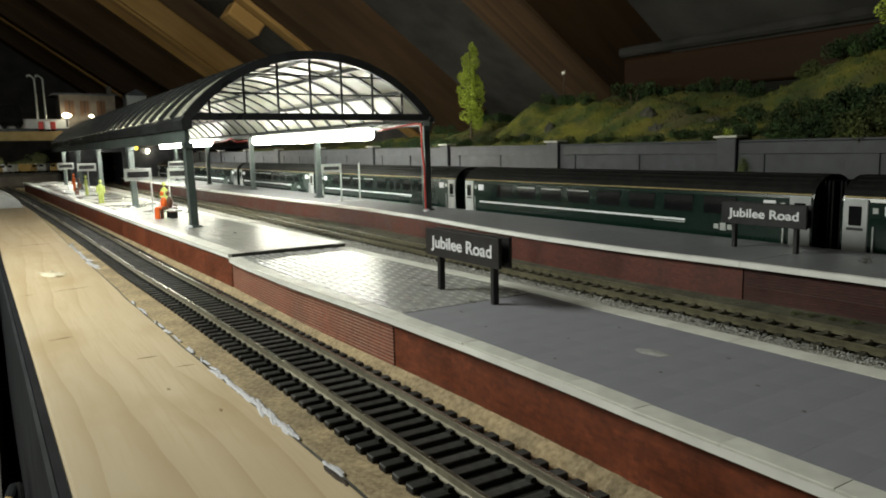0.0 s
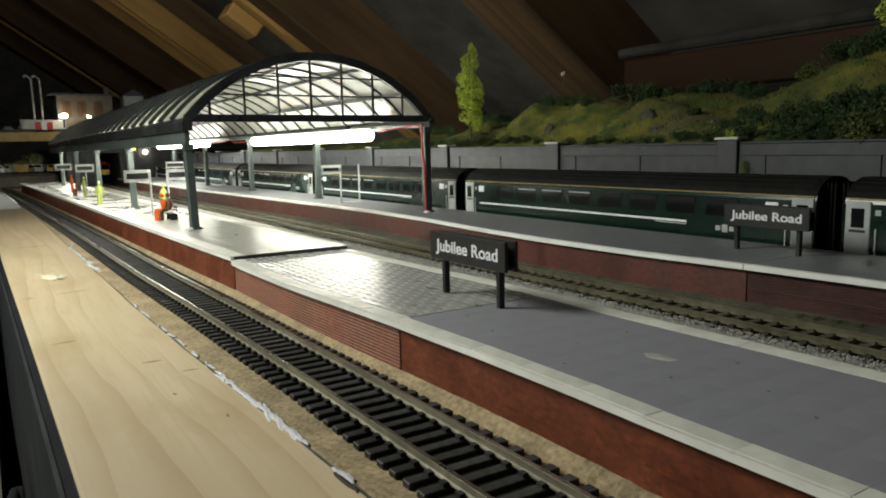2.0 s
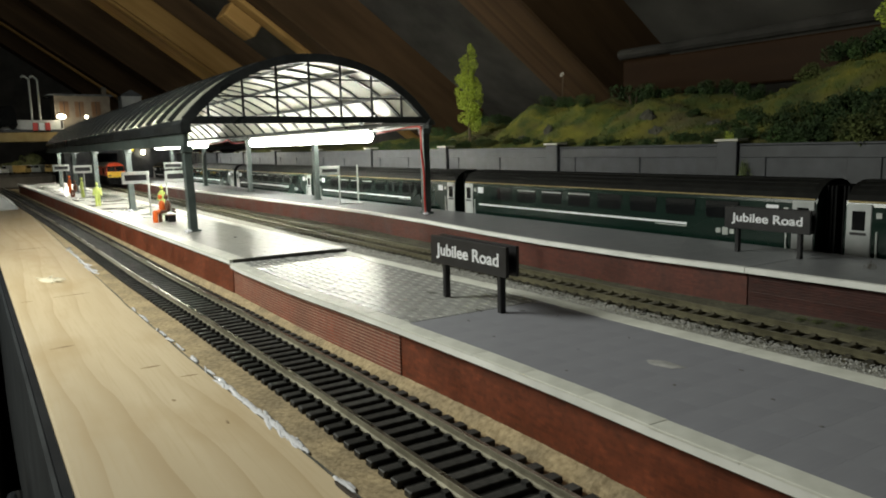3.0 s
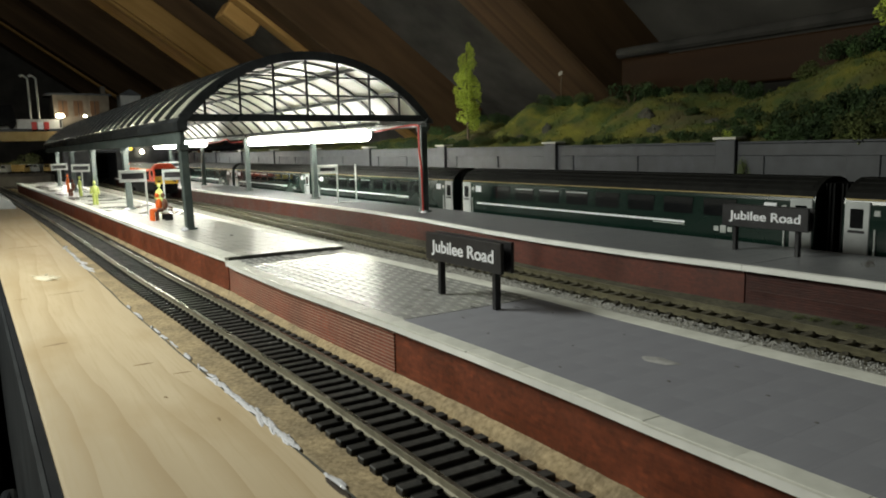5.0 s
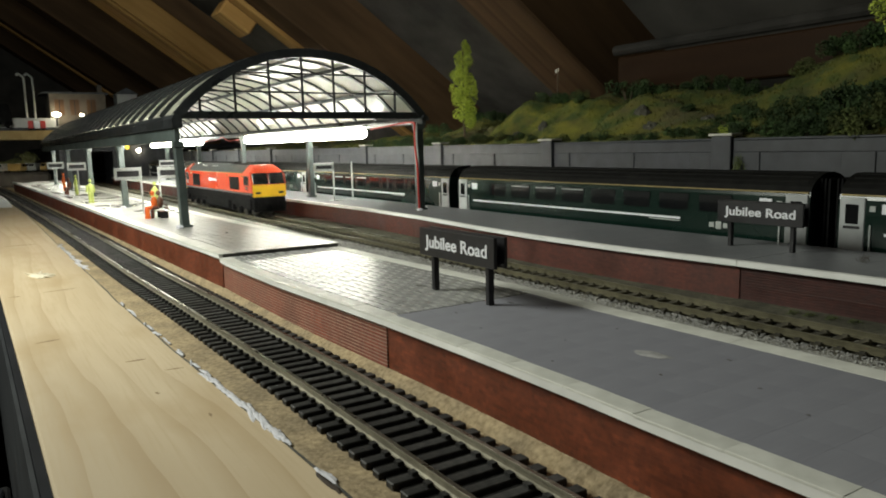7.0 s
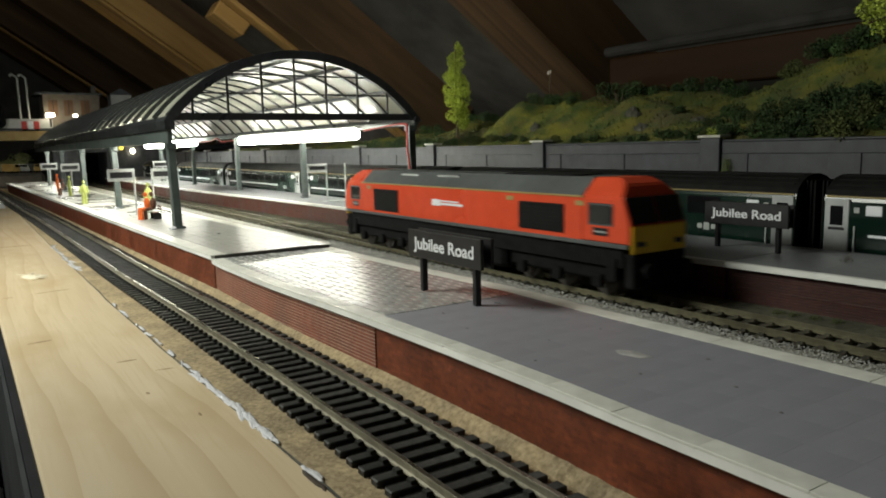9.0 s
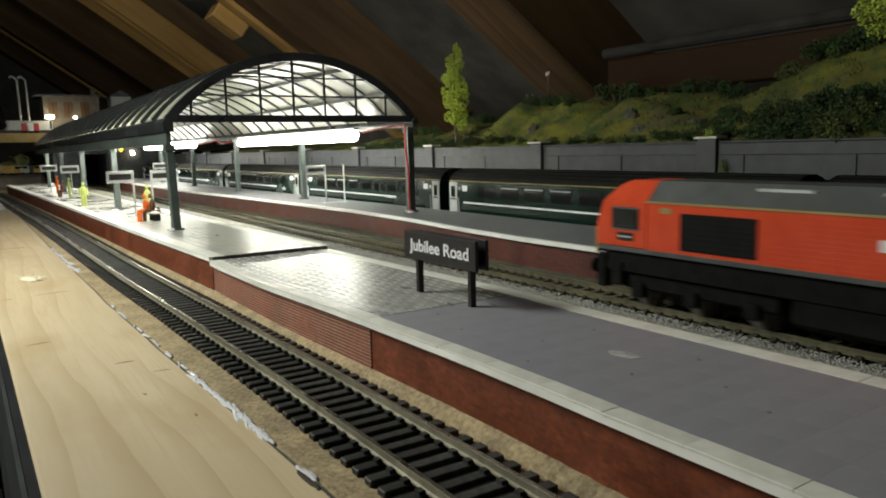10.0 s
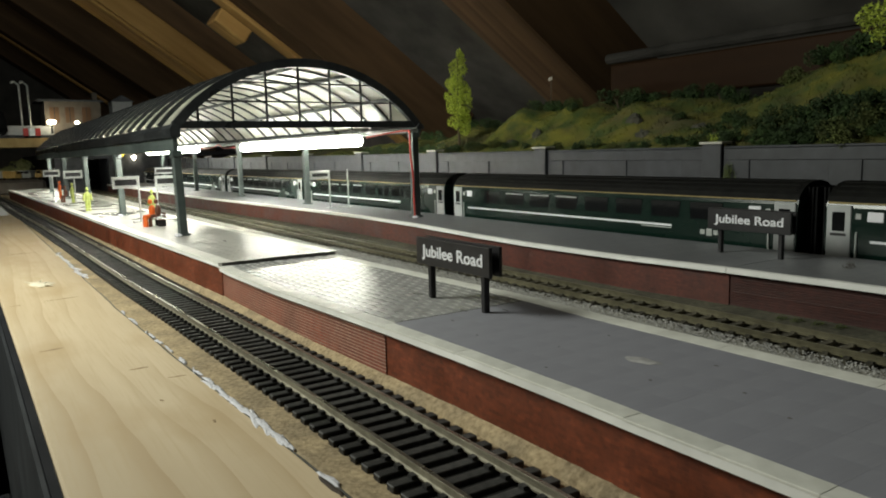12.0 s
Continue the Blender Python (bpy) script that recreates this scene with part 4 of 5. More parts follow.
def canopy():
    t = thing("station_canopy", (0, 0, 0), "dark green arched station canopy with frosted roof glazing", "canopy")
    x_end = CX0 - BAY * NBAY
    part("end_arch", arch_bar(bmesh.new(), CR - 4.5, CR + 1.6, CX0 - 3, CX0 + 2), M_IRON, t)
    part("end_arch", arch_bar(bmesh.new(), CR - 4.5, CR + 1.6, x_end - 2, x_end + 3), M_IRON, t)
    rib = mesh_of("rib", arch_bar(bmesh.new(), CR - 2.2, CR + 2.4, -2.2, 2.2), M_IRON)
    pane = mesh_of("glazing_panel", arch_bar(bmesh.new(), CR - 0.9, CR - 0.3, -BAY / 2 + 2.5, BAY / 2 - 2.5), M_SHEET)
    for i in range(NBAY):
        if i:
            piece("rib", rib, t, place(CX0 - BAY * i, 0, 0))
        piece("glazing_panel", pane, t, place(CX0 - BAY * (i + 0.5), 0, 0))
    for k in (-0.72, -0.36, 0, 0.36, 0.72):
        y, z = CYC + (CR - 2) * math.sin(AMAX * k), CZC + (CR - 2) * math.cos(AMAX * k)
        part("purlin", boxed(x_end, CX0, y - 1, y + 1, z - 1.6, z + 1.2), M_IRON, t)
    for y0, s in ((CYC - CHALF, -1), (CYC + CHALF, 1)):
        zg, zv = (67, 58) if s < 0 else (71.5, 68.5)
        part("gutter", prism(bmesh.new(), [(y0 - 3.2, zg), (y0 + 3.2, zg), (y0 + 3.2, 73), (y0 + 1.5, 76), (y0 - 1.5, 76), (y0 - 3.6, 73)], x_end, CX0 + 4), M_IRON, t)
        part("valance", boxed(x_end, CX0 + 1, y0 - 1.6, y0 + 1.6, zv, zg, 0.3), M_POST, t, "grey-green edge beam below the gutter")
        post = bmesh.new()
        box(post, -3.4, 3.4, -2.6, 2.6, 0.5, zv, 0.4)
        box(post, -4.2, 4.2, -3.4, 3.4, zv - 4, zv + 0.2, 0.3)
        me = mesh_of("post", post, M_POST)
        foot = mesh_of("base_plate", boxed(-5, 5, -4.2, 4.2, 0.4, 1.8, 0.3), M_POST)
        for i in range(5):
            ob = piece("post", me, t, place(-465 - 227 * i, y0 if s < 0 else y0 - 8, 0, 0, LEAN[i] if s < 0 else 0, 0))
            piece("base_plate", foot, ob, Matrix())
    part("end_beam", boxed(CX0 - 1.5, CX0 + 1.5, CYC - CHALF - 1, CYC + CHALF + 1, 73.2, 78.2, 0.3), M_IRON, t)
    part("end_beam", boxed(x_end - 1.5, x_end + 1.5, CYC - CHALF - 1, CYC + CHALF + 1, 73.2, 78.2, 0.3), M_IRON, t)
    for y in (34.5, 59, 84, 109, 134, 160, 186):
        top = CZC + math.sqrt((CR - 4) ** 2 - (y - CYC) ** 2)
        part("glazing_bar", boxed(CX0 - 0.6, CX0 + 0.6, y - 0.75, y + 0.75, 78, top), M_BLACK, t)
    for z in (92, 105.4):
        half = math.sqrt((CR - 4) ** 2 - (z - CZC) ** 2)
        part("glazing_bar", boxed(CX0 - 0.5, CX0 + 0.5, CYC - half, CYC + half, z - 0.55, z + 0.55), M_BLACK, t)


canopy()


def tube_light(x0, x1, y, z):
    t = thing("tube_light", ((x0 + x1) / 2, y, z), "lit white tube lamp fixed under the canopy edge", "tube lamp", "canopy tube lamps")
    h = (x1 - x0) / 2
    part("tube", rod(bmesh.new(), (-h + 6, 0, 0), (h - 6, 0, 0), 5.2, 16), M_TUBE, t, "glowing white tube")
    bm = boxed(-h, h, -2.5, 2.5, 5.5, 7.2, 0.3)
    part("backing_strip", bm, M_STEEL, t)


tube_light(-907, -562, 205, 64.5)
tube_light(-1503, -1130, 205, 66)
tube_light(-907, -552, 27, 67)
tube_light(-1503, -1130, 27, 67)


def batten():
    t = thing("lamp_batten", (-510, 205, 70), "pale metal batten carrying the lamp wires", "batten")
    part("strip", boxed(-42, 38, -2, 2, -1, 1, 0.2), M_WHITE, t)


batten()


def wire(name, pts, r, material, label, category="wire"):
    cu = bpy.data.curves.new(name, "CURVE")
    cu.dimensions, cu.bevel_depth, cu.bevel_resolution = "3D", r * MM, 2
    sp = cu.splines.new("NURBS")
    sp.points.add(len(pts) - 1)
    for p, q in zip(sp.points, pts):
        p.co = (q[0] * MM, q[1] * MM, q[2] * MM, 1)
    sp.use_endpoint_u, sp.order_u = True, 3
    tmp = bpy.data.objects.new(name, cu)
    scene.collection.objects.link(tmp)
    bpy.context.view_layer.update()
    me = bpy.data.meshes.new_from_object(tmp.evaluated_get(bpy.context.evaluated_depsgraph_get()))
    bpy.data.objects.remove(tmp)
    me.materials.clear()
    me.materials.append(material)
    return tagged(new(name, me), label, category)


PX, PY = -465, 204
wire("power_wire", [(PX + 5, PY - 4, 0.4), (PX + 5, PY - 4.5, 15), (PX + 4.5, PY - 4, 34), (PX + 5, PY - 6.5, 50), (PX + 4, PY - 6, 66), (PX, PY - 3, 71), (-500, 203, 70), (-550, 205, 67)], 0.75, M_WIRE_RED, "thin red wire taped down the canopy post")
wire("power_wire", [(PX + 5, PY - 2.2, 0.4), (PX + 5, PY - 3, 20), (PX + 5, PY - 2.5, 40), (PX + 5, PY - 4, 55), (PX + 3, PY - 2, 70), (-505, 205, 72), (-550, 206, 70)], 0.6, M_WIRE_BLACK, "thin black wire taped down the canopy post")
wire("power_wire", [(-908, 205, 65), (-940, 202, 66), (-990, 204, 64), (-1010, 204, 72), (-1040, 205, 66), (-1130, 205, 66)], 0.9, M_WIRE_RED, "slack red wire linking two tube lamps")
part_bm = ball(bmesh.new(), (PX + 5, PY - 3.5, 0.6), 3, 3, 1.2, 8, 5)
tagged(part("glue_blob", part_bm, M_GLUE), "clear blob of glue holding wires to the platform", "glue", "glue blobs")

for x, y in ((-459.5, 13.5), (-687, 14.5)):
    foot_bm = ball(bmesh.new(), (0, 0, 0.6), 4.2, 2.6, 1.6, 12, 6)
    for v in foot_bm.verts:
        v.co *= 1 + 0.3 * noise.noise(Vector((v.co.x * 0.5 + x, v.co.y * 0.6, 1)))
    foot_bm.transform(Matrix.Translation((x, y, 0.6)))
    tagged(part("glue_blob", foot_bm, M_GLUE), "clear blob of glue at the foot of a canopy post", "glue", "glue blobs")


# ---- station name signs ----
def name_sign(x0, x1, y, z0, z1, label):
    t = thing("station_sign", ((x0 + x1) / 2, y, 0), label, "sign", "station name signs")
    h = (x1 - x0) / 2
    board = part("board", boxed(-h, h, -1.3, 0, z0, z1, 0.15), M_BLACK, t, "black name board with white lettering")
    part("rear_board", boxed(-h, h, 2.8, 4.0, z0, z1, 0.15), M_BLACK, t)
    for s in (-1, 1):
        part("post", boxed(s * h * 0.73 - 1.0, s * h * 0.73 + 1.0, 0.3, 2.5, 0, z1 - 1, 0.2), M_BLACK, t)
    words("lettering", "Jubilee Road", (x1 - x0) / 5.8, M_WHITE, board, place(0.7, -1.42, (z0 + z1) / 2 + 0.1, 90, 0, 0) @ Matrix.Diagonal((0.95, 0.76, 1, 1)), "white station lettering", bold=0.14)
    return t


name_sign(-181.2, -136.3, 35.3, 12.5, 22.3, "black double-sided station sign reading Jubilee Road on the slabs")
name_sign(-182.5, -138.8, 205.0, 11.6, 22.0, "black double-sided station sign beside the green coaches")


RAIL = BED + 4.24


# ---- green coaches on the far track; local z is height over the rails, local y runs to the wall ----
def wheelset(r=6.6, gauge=15.6):
    bm = bmesh.new()
    rod(bm, (0, -gauge / 2, 0), (0, gauge / 2, 0), 1.1, 8)
    for s in (-1, 1):
        rod(bm, (0, s * gauge / 2 - 1.2, 0), (0, s * gauge / 2 + 1.2, 0), r, 20)
        rod(bm, (0, s * (gauge / 2 - 1.5) - 0.4, 0), (0, s * (gauge / 2 - 1.5) + 0.4, 0), r + 0.8, 20)
        for k in range(4):
            a = k * 1.5708
            box(bm, math.cos(a) * 3.2 - 0.7, math.cos(a) * 3.2 + 0.7, s * gauge / 2 - 1.4 if s < 0 else s * gauge / 2, s * gauge / 2 if s < 0 else s * gauge / 2 + 1.4, math.sin(a) * 3.2 - 0.7, math.sin(a) * 3.2 + 0.7)
    return mesh_of("wheelset", bm, M_WHEEL)


COACH_WHEELS, LOCO_WHEELS = wheelset(6.0), wheelset(7.0)


def coach():
    L = 151.0
    t = thing("railway_coach", (0, 255, RAIL), "dark green passenger coach with white doors and gold lining", "railway coach", "green coaches")
    side = [(-17.3, 12), (-18.0, 20), (-18.0, 30), (-17.4, 37), (-16.7, 39.6)]
    roof = [(-16.9, 39.6), (-15.6, 42.2), (-12.8, 45.0), (-8.5, 47.4), (-3.5, 48.7)]
    low = side + [(-y, z) for y, z in side[::-1]]
    part("body", prism(bmesh.new(), low, -L, L), M_GREEN, t)
    r_bm = prism(bmesh.new(), roof + [(-y, z) for y, z in roof[::-1]], -L, L)
    roof_ob = part("roof", r_bm, M_ROOF, t, "dark ribbed coach roof")
    for y, z in ((-14.0, 44.1), (-10.5, 46.5), (-6, 48.1), (6, 48.1)):
        part("roof_rib", boxed(-L + 3, L - 3, y - 0.25, y + 0.25, z - 0.3, z + 0.35), M_ROOF, roof_ob)
    part("gold_line", boxed(-L + 1, L - 1, -17.5, -16.6, 38.9, 39.5), M_GOLD, t)
    win = mesh_of("window", boxed(-10.5, 10.5, -18.12, -17.5, 26.6, 36.2, 0.25), M_GLASS_DARK)
    # Pale bar painted as a highlight near the top of three windows.
    glint = mesh_of("top_light", boxed(-10.2, 10.2, -18.2, -18.1, 34.6, 35.4), M_STEEL)
    for i in range(8):
        w = piece("window", win, t, place(-98 + 28 * i, 0, 0))
        if i in (1, 2, 3):
            piece("top_light", glint, w, Matrix())
    part("white_stripe", boxed(-130, 75, -18.15, -17.5, 21.4, 22.6), M_WHITE, t)
    part("white_stripe", boxed(52, 75, -18.15, -17.5, 20.3, 20.8), M_STEEL, t)
    for s in (-1, 1):
        dx = s * 144.5
        door = part("door", boxed(dx - 5.7, dx + 5.7, -18.25, -17.2, 12.6, 38.2, 0.3), M_GREY_DOOR, t, "pale grey slam door")
        part("door_window", boxed(dx - 3.0, dx + 3.0, -18.42, -18.1, 26, 35, 0.2), M_GLASS_DARK, door)
        part("window_frame", boxed(dx - 3.8, dx + 3.8, -18.33, -18.2, 23.8, 25.1, 0.1), M_BLACK, door)
        part("door_sill", boxed(dx - 6, dx + 6, -18.9, -17.2, 11.4, 12.3), M_YELLOW if s < 0 else M_UNDER, door)
        part("handrail", boxed(dx - s * 8.4 - 0.35, dx - s * 8.4 + 0.35, -18.6, -17.6, 14, 26), M_STEEL, t)
        part("notice", boxed(dx - s * 16.5 - 3.6, dx - s * 16.5 + 3.6, -18.2, -17.6, 31, 35.6, 0.3), M_WHITE, t, "small white notice")
        part("number_panel", boxed(dx - s * 9 - 1.3, dx - s * 9 + 1.3, -18.2, -17.6, 32, 34.6, 0.1), M_STEEL, t)
        bm = bmesh.new()
        box(bm, s * L if s > 0 else -L - 6, L + 6 if s > 0 else -L, -9, 9, 12, 45, 0.8)
        for k in range(3):
            a = s * (L + 1 + 2 * k)
            box(bm, a - 0.4, a + 0.4, -10, 10, 11.5, 45.8)
        part("gangway", bm, M_UNDER, t, "black corridor bellows")
        bg = part("bogie", boxed(s * 105 - 20, s * 105 + 20, -12, 12, 4, 10, 1), M_UNDER, t)
        for q in (-1, 1):
            piece("wheelset", COACH_WHEELS, bg, place(s * 105 + q * 17, 0, 6.0))
    part("underframe", boxed(-75, 75, -14, 14, 3.5, 12, 1), M_UNDER, t)
    # plain marks in place of the operator's emblem
    for k, (a, b, h) in enumerate(((-217.5, -214.2, 2.8), (-213.4, -209.6, 4.2), (-208.8, -205.8, 2.8))):
        part("emblem_mark", boxed(a + 312, b + 312, -18.12, -17.4, 19.9 - h / 2, 19.9 + h / 2, 0.2), M_STEEL, t)
    return t


coach_a = coach()
coach_a.matrix_basis = place(-307, 255, RAIL)
for k in (1, -1, -2, -3, -4):
    copy_thing(coach_a, place(-307 + 316 * k, 255, RAIL))


# ---- the red locomotive; local x forward, local z height over the rails ----
def half_width(z):
    return 17.4 if z <= 43.5 else 17.4 + (9.5 - 17.4) * (z - 43.5) / 8.0


def cab(sign):
    """One cab end, from the bulkhead to the raked front."""
    bm = bmesh.new()
    top = [(133, 24.2), (133, 33), (129, 43.5), (125.5, 48.8), (120.5, 51.5), (105, 51.5)]
    rings = [[bm.verts.new((sign * x, s * half_width(z), z)) for s in (-1, 1)] for x, z in top]
    foot = [bm.verts.new((sign * 105, s * 17.4, 24.2)) for s in (-1, 1)]
    cant = [bm.verts.new((sign * 105, s * 17.4, 43.5)) for s in (-1, 1)]
    for a, b in zip(rings, rings[1:]):
        bm.faces.new((a[0], a[1], b[1], b[0]))
    for i in (0, 1):
        bm.faces.new((foot[i], rings[0][i], rings[1][i], rings[2][i], cant[i]))
        bm.faces.new((cant[i], rings[2][i], rings[3][i], rings[4][i], rings[5][i]))
    bm.faces.new((foot[0], foot[1], rings[0][1], rings[0][0]))
    bm.faces.new((foot[0], foot[1], cant[1], rings[5][1], rings[5][0], cant[0]))
    bmesh.ops.bevel(bm, geom=[e for e in bm.edges if e.calc_length() > 6], offset=0.7, segments=2, affect="EDGES")
    return bm


def locomotive():
    t = thing("locomotive", (0, 142, RAIL), "red diesel locomotive with a grey roof and yellow cab front", "locomotive")
    low = [(-17.4, 24.2), (-17.4, 43.5), (17.4, 43.5), (17.4, 24.2)]
    body = part("body", prism(bmesh.new(), low, -105.2, 105.2), M_RED, t)
    part("roof", prism(bmesh.new(), [(-17.4, 43.52), (-9.5, 51.5), (9.5, 51.5), (17.4, 43.52)], -105.2, 105.2), M_LOCO_GREY, t, "grey sloping roof")
    for k in range(10):                    # the ribs of the body side
        z = 25.4 + k * 1.75
        for s in (-1, 1):
            part("side_rib", boxed(-52, 58, s * 17.42 - 0.1, s * 17.42 + 0.1, z, z + 0.7), M_RED, body)
    for s in (-1, 1):
        part("gutter_line", boxed(-106, 106, s * 17.5 - 0.3, s * 17.5 + 0.3, 43.1, 43.9), M_OCHRE, t)
        part("sole_bar", boxed(-132, 132, s * 17.3 - 0.45, s * 17.3 + 0.45, 22.6, 24.5, 0.2), M_LOCO_GREY, t, "grey sole bar")
        part("underframe_skirt", boxed(-128, 128, s * 15.2 - 0.6, s * 15.2 + 0.6, 14, 22.6, 0.3), M_UNDER, t)
        for x0, x1, z0, z1 in ((-89, -57, 26, 40), (62, 94, 26.5, 39.5)):
            g = part("grille", boxed(x0, x1, s * 17.5 - 0.25, s * 17.5 + 0.25, z0, z1), M_GRILLE, t, "black louvred radiator grille")
            for q in range(7):
                z = z0 + (q + 0.5) * (z1 - z0) / 7
                part("louvre", boxed(x0 + 1, x1 - 1, s * 17.8 - 0.15, s * 17.8 + 0.15, z - 0.4, z + 0.4), M_GRILLE, g)
        part("logo_bar", boxed(-17, -8, s * 17.75 - 0.1, s * 17.75 + 0.1, 33.0, 36.6, 0.05), M_WHITE, t, "pale lettering shown as bars")
        part("logo_bar", boxed(-7.5, 14, s * 17.75 - 0.1, s * 17.75 + 0.1, 33.6, 34.9, 0.05), M_WHITE, t)
        part("logo_bar", boxed(-7.5, 10, s * 17.75 - 0.1, s * 17.75 + 0.1, 35.4, 36.2, 0.05), M_WHITE, t)
        for x in (55, 104, -96):
            part("data_panel", boxed(x - 2.6, x + 2.6, s * 17.6 - 0.1, s * 17.6 + 0.1, 39.4, 41.6, 0.05), M_OCHRE, t)
    for sg in (-1, 1):
        c = part("cab", cab(sg), M_RED, t, "red cab with raked windscreen")
        for s in (-1, 1):
            part("side_window", boxed(sg * 116.5 - 6.4, sg * 116.5 + 6.4, s * 17.5 - 0.2, s * 17.5 + 0.2, 32.4, 40.2, 0.5), M_CAB_GLASS, c)
            part("window_surround", boxed(sg * 116.5 - 7.2, sg * 116.5 + 7.2, s * 17.4 - 0.12, s * 17.4 + 0.12, 31.6, 41.0, 0.4), M_LOCO_GREY, c)
            plate = part("number_panel", boxed(sg * 116.5 - 4.4, sg * 116.5 + 4.4, s * 17.45 - 0.1, s * 17.45 + 0.1, 27.2, 30.6), M_BLACK, c)
            part("number_bar", boxed(sg * 116.5 - 3.4, sg * 116.5 + 3.4, s * 17.55 - 0.1, s * 17.55 + 0.1, 28.5, 29.2), M_STEEL, plate)
            bm = boxed(-0.35, 0.35, -7.7, 7.7, -5.7, 5.7, 0.3)
            bm.transform(Matrix.Translation((sg * 131.2, s * 8.1, 38.3)) @ Matrix.Rotation(-sg * math.atan2(4, 10.5), 4, "Y"))
            part("windscreen", bm, M_GLASS_DARK, c, "dark windscreen pane")
        bm = boxed(sg * 133.3 - 0.5, sg * 133.3 + 0.5, -16.6, 16.6, 20.6, 32.2, 0.4)
        y_panel = part("yellow_panel", bm, M_YELLOW, c, "yellow warning panel")
        for s in (-1, 1):
            part("marker_lamp", boxed(sg * 133.9 - 0.3, sg * 133.9 + 0.3, s * 11.5 - 2.6, s * 11.5 + 2.6, 23.5, 25.7, 0.3), M_BLACK, y_panel)
            bf = rod(bmesh.new(), (sg * 132, s * 11.4, 14), (sg * 138, s * 11.4, 14), 1.3, 10)
            rod(bf, (sg * 138, s * 11.4, 14), (sg * 139, s * 11.4, 14), 3.2, 14)
            part("buffer", bf, M_UNDER, t)
        part("buffer_beam", boxed(sg * 129, sg * 134, -16, 16, 6, 20.4, 0.6) if sg > 0 else boxed(-134, -129, -16, 16, 6, 20.4, 0.6), M_UNDER, t)
        part("coupling_hook", boxed(min(sg * 134, sg * 138), max(sg * 134, sg * 138), -1, 1, 10, 13, 0.3), M_UNDER, t)
        bg = part("bogie", boxed(sg * 86 - 36, sg * 86 + 36, -13.5, 13.5, 7, 15.5, 1), M_UNDER, t, "black three-axle bogie")
        for q in range(3):
            for s in (-1, 1):
                part("axle_box", boxed(sg * 86 + (q - 1) * 26 - 3, sg * 86 + (q - 1) * 26 + 3, s * 14 - 1.6, s * 14 + 1.6, 4, 10, 0.5), M_UNDER, bg)
        for s in (-1, 1):
            part("cab_step", boxed(sg * 122 - 3, sg * 122 + 3, s * 16 - 1, s * 16 + 1, 8, 18, 0.4), M_UNDER, t)
    part("fuel_tank", boxed(-46, 46, -15, 15, 4, 16.5, 2), M_UNDER, t)
    part("roof_hatch", boxed(40, 92, -9, 9, 51.4, 52.2, 0.3), M_GRILLE, t)
    for x, w in ((-51, 10), (-8, 11)):
        part("roof_strip", boxed(x - w, x + w, -12.2, -11.2, 49.0, 50.0), M_STEEL, t)
    wheels = [piece("wheelset", LOCO_WHEELS, t, place(x, 0, 7.0)) for x in (112, 86, 60, -60, -86, -112)]
    return t, wheels


loco, loco_wheels = locomotive()


# ---- platform furniture ----
def hanging_board(x, y_post, y0, y1, z0, z1, base, label, second=None):
    t = thing("departure_board", (x, y_post, base), label, "information board", "platform boards")
    a, b = y0 - y_post, y1 - y_post
    bm = boxed(-0.9, 0.9, a, b, z0, z1, 0.2)
    panel = part("casing", bm, M_STEEL, t, "pale metal casing")
    part("screen", boxed(0.7, 1.05, a + 2.0, b - 2.0, z0 + 2.6, z1 - 2.6), M_BLACK, panel, "dark display")
    part("post", rod(bmesh.new(), (0, 0, 0), (0, 0, z1), 0.8, 10), M_STEEL, t)
    if second is not None:
        part("post", rod(bmesh.new(), (0, second - y_post, 0), (0, second - y_post, z1), 0.8, 10), M_STEEL, t)
    lo, hi = min(a, -4), max(b, 4 if second is None else second - y_post + 2)
    part("base_plate", boxed(-4, 4, -6 if second is None else -3, 6 if second is None else hi, -0.1, 0.9, 0.2), M_STEEL, t)


hanging_board(-605, 17.5, -3, 18, 28.6, 38.6, 0.6, "pale framed departure board on a slim post")
hanging_board(-660, 43, 42, 64, 27, 37, 0.6, "pale framed departure board on a slim post")
hanging_board(-1010, 14, 2, 24, 30, 40, 0.6, "pale framed departure board on a slim post")
hanging_board(-1180, 4, -8, 14, 30, 40, 0.6, "pale framed departure board on a slim post")
hanging_board(-618, 197, 177, 197, 29, 37.5, 0, "pale framed notice frame with two posts", second=217)
hanging_board(-1330, 196, 180, 212, 26, 37, 0, "pale framed departure board on a slim post")


def bench(x, y, z):
    t = thing("bench", (x, y, z), "small brown slatted bench on the lit platform", "bench")
    for k in range(3):
        part("seat_slat", boxed(-7, 7, -1 + k * 1.7, 0.3 + k * 1.7, 5.0, 5.5, 0.1), M_BROWN, t)
    for k in range(2):
        part("back_slat", boxed(-7, 7, 4.4, 4.9, 7 + k * 2, 8.3 + k * 2, 0.1), M_BROWN, t)
    for s in (-1, 1):
        part("leg", boxed(s * 5.5 - 0.5, s * 5.5 + 0.5, -1, 4.8, 0, 5.0, 0.1), M_BLACK, t)


bench(-552, 20, 0.6)


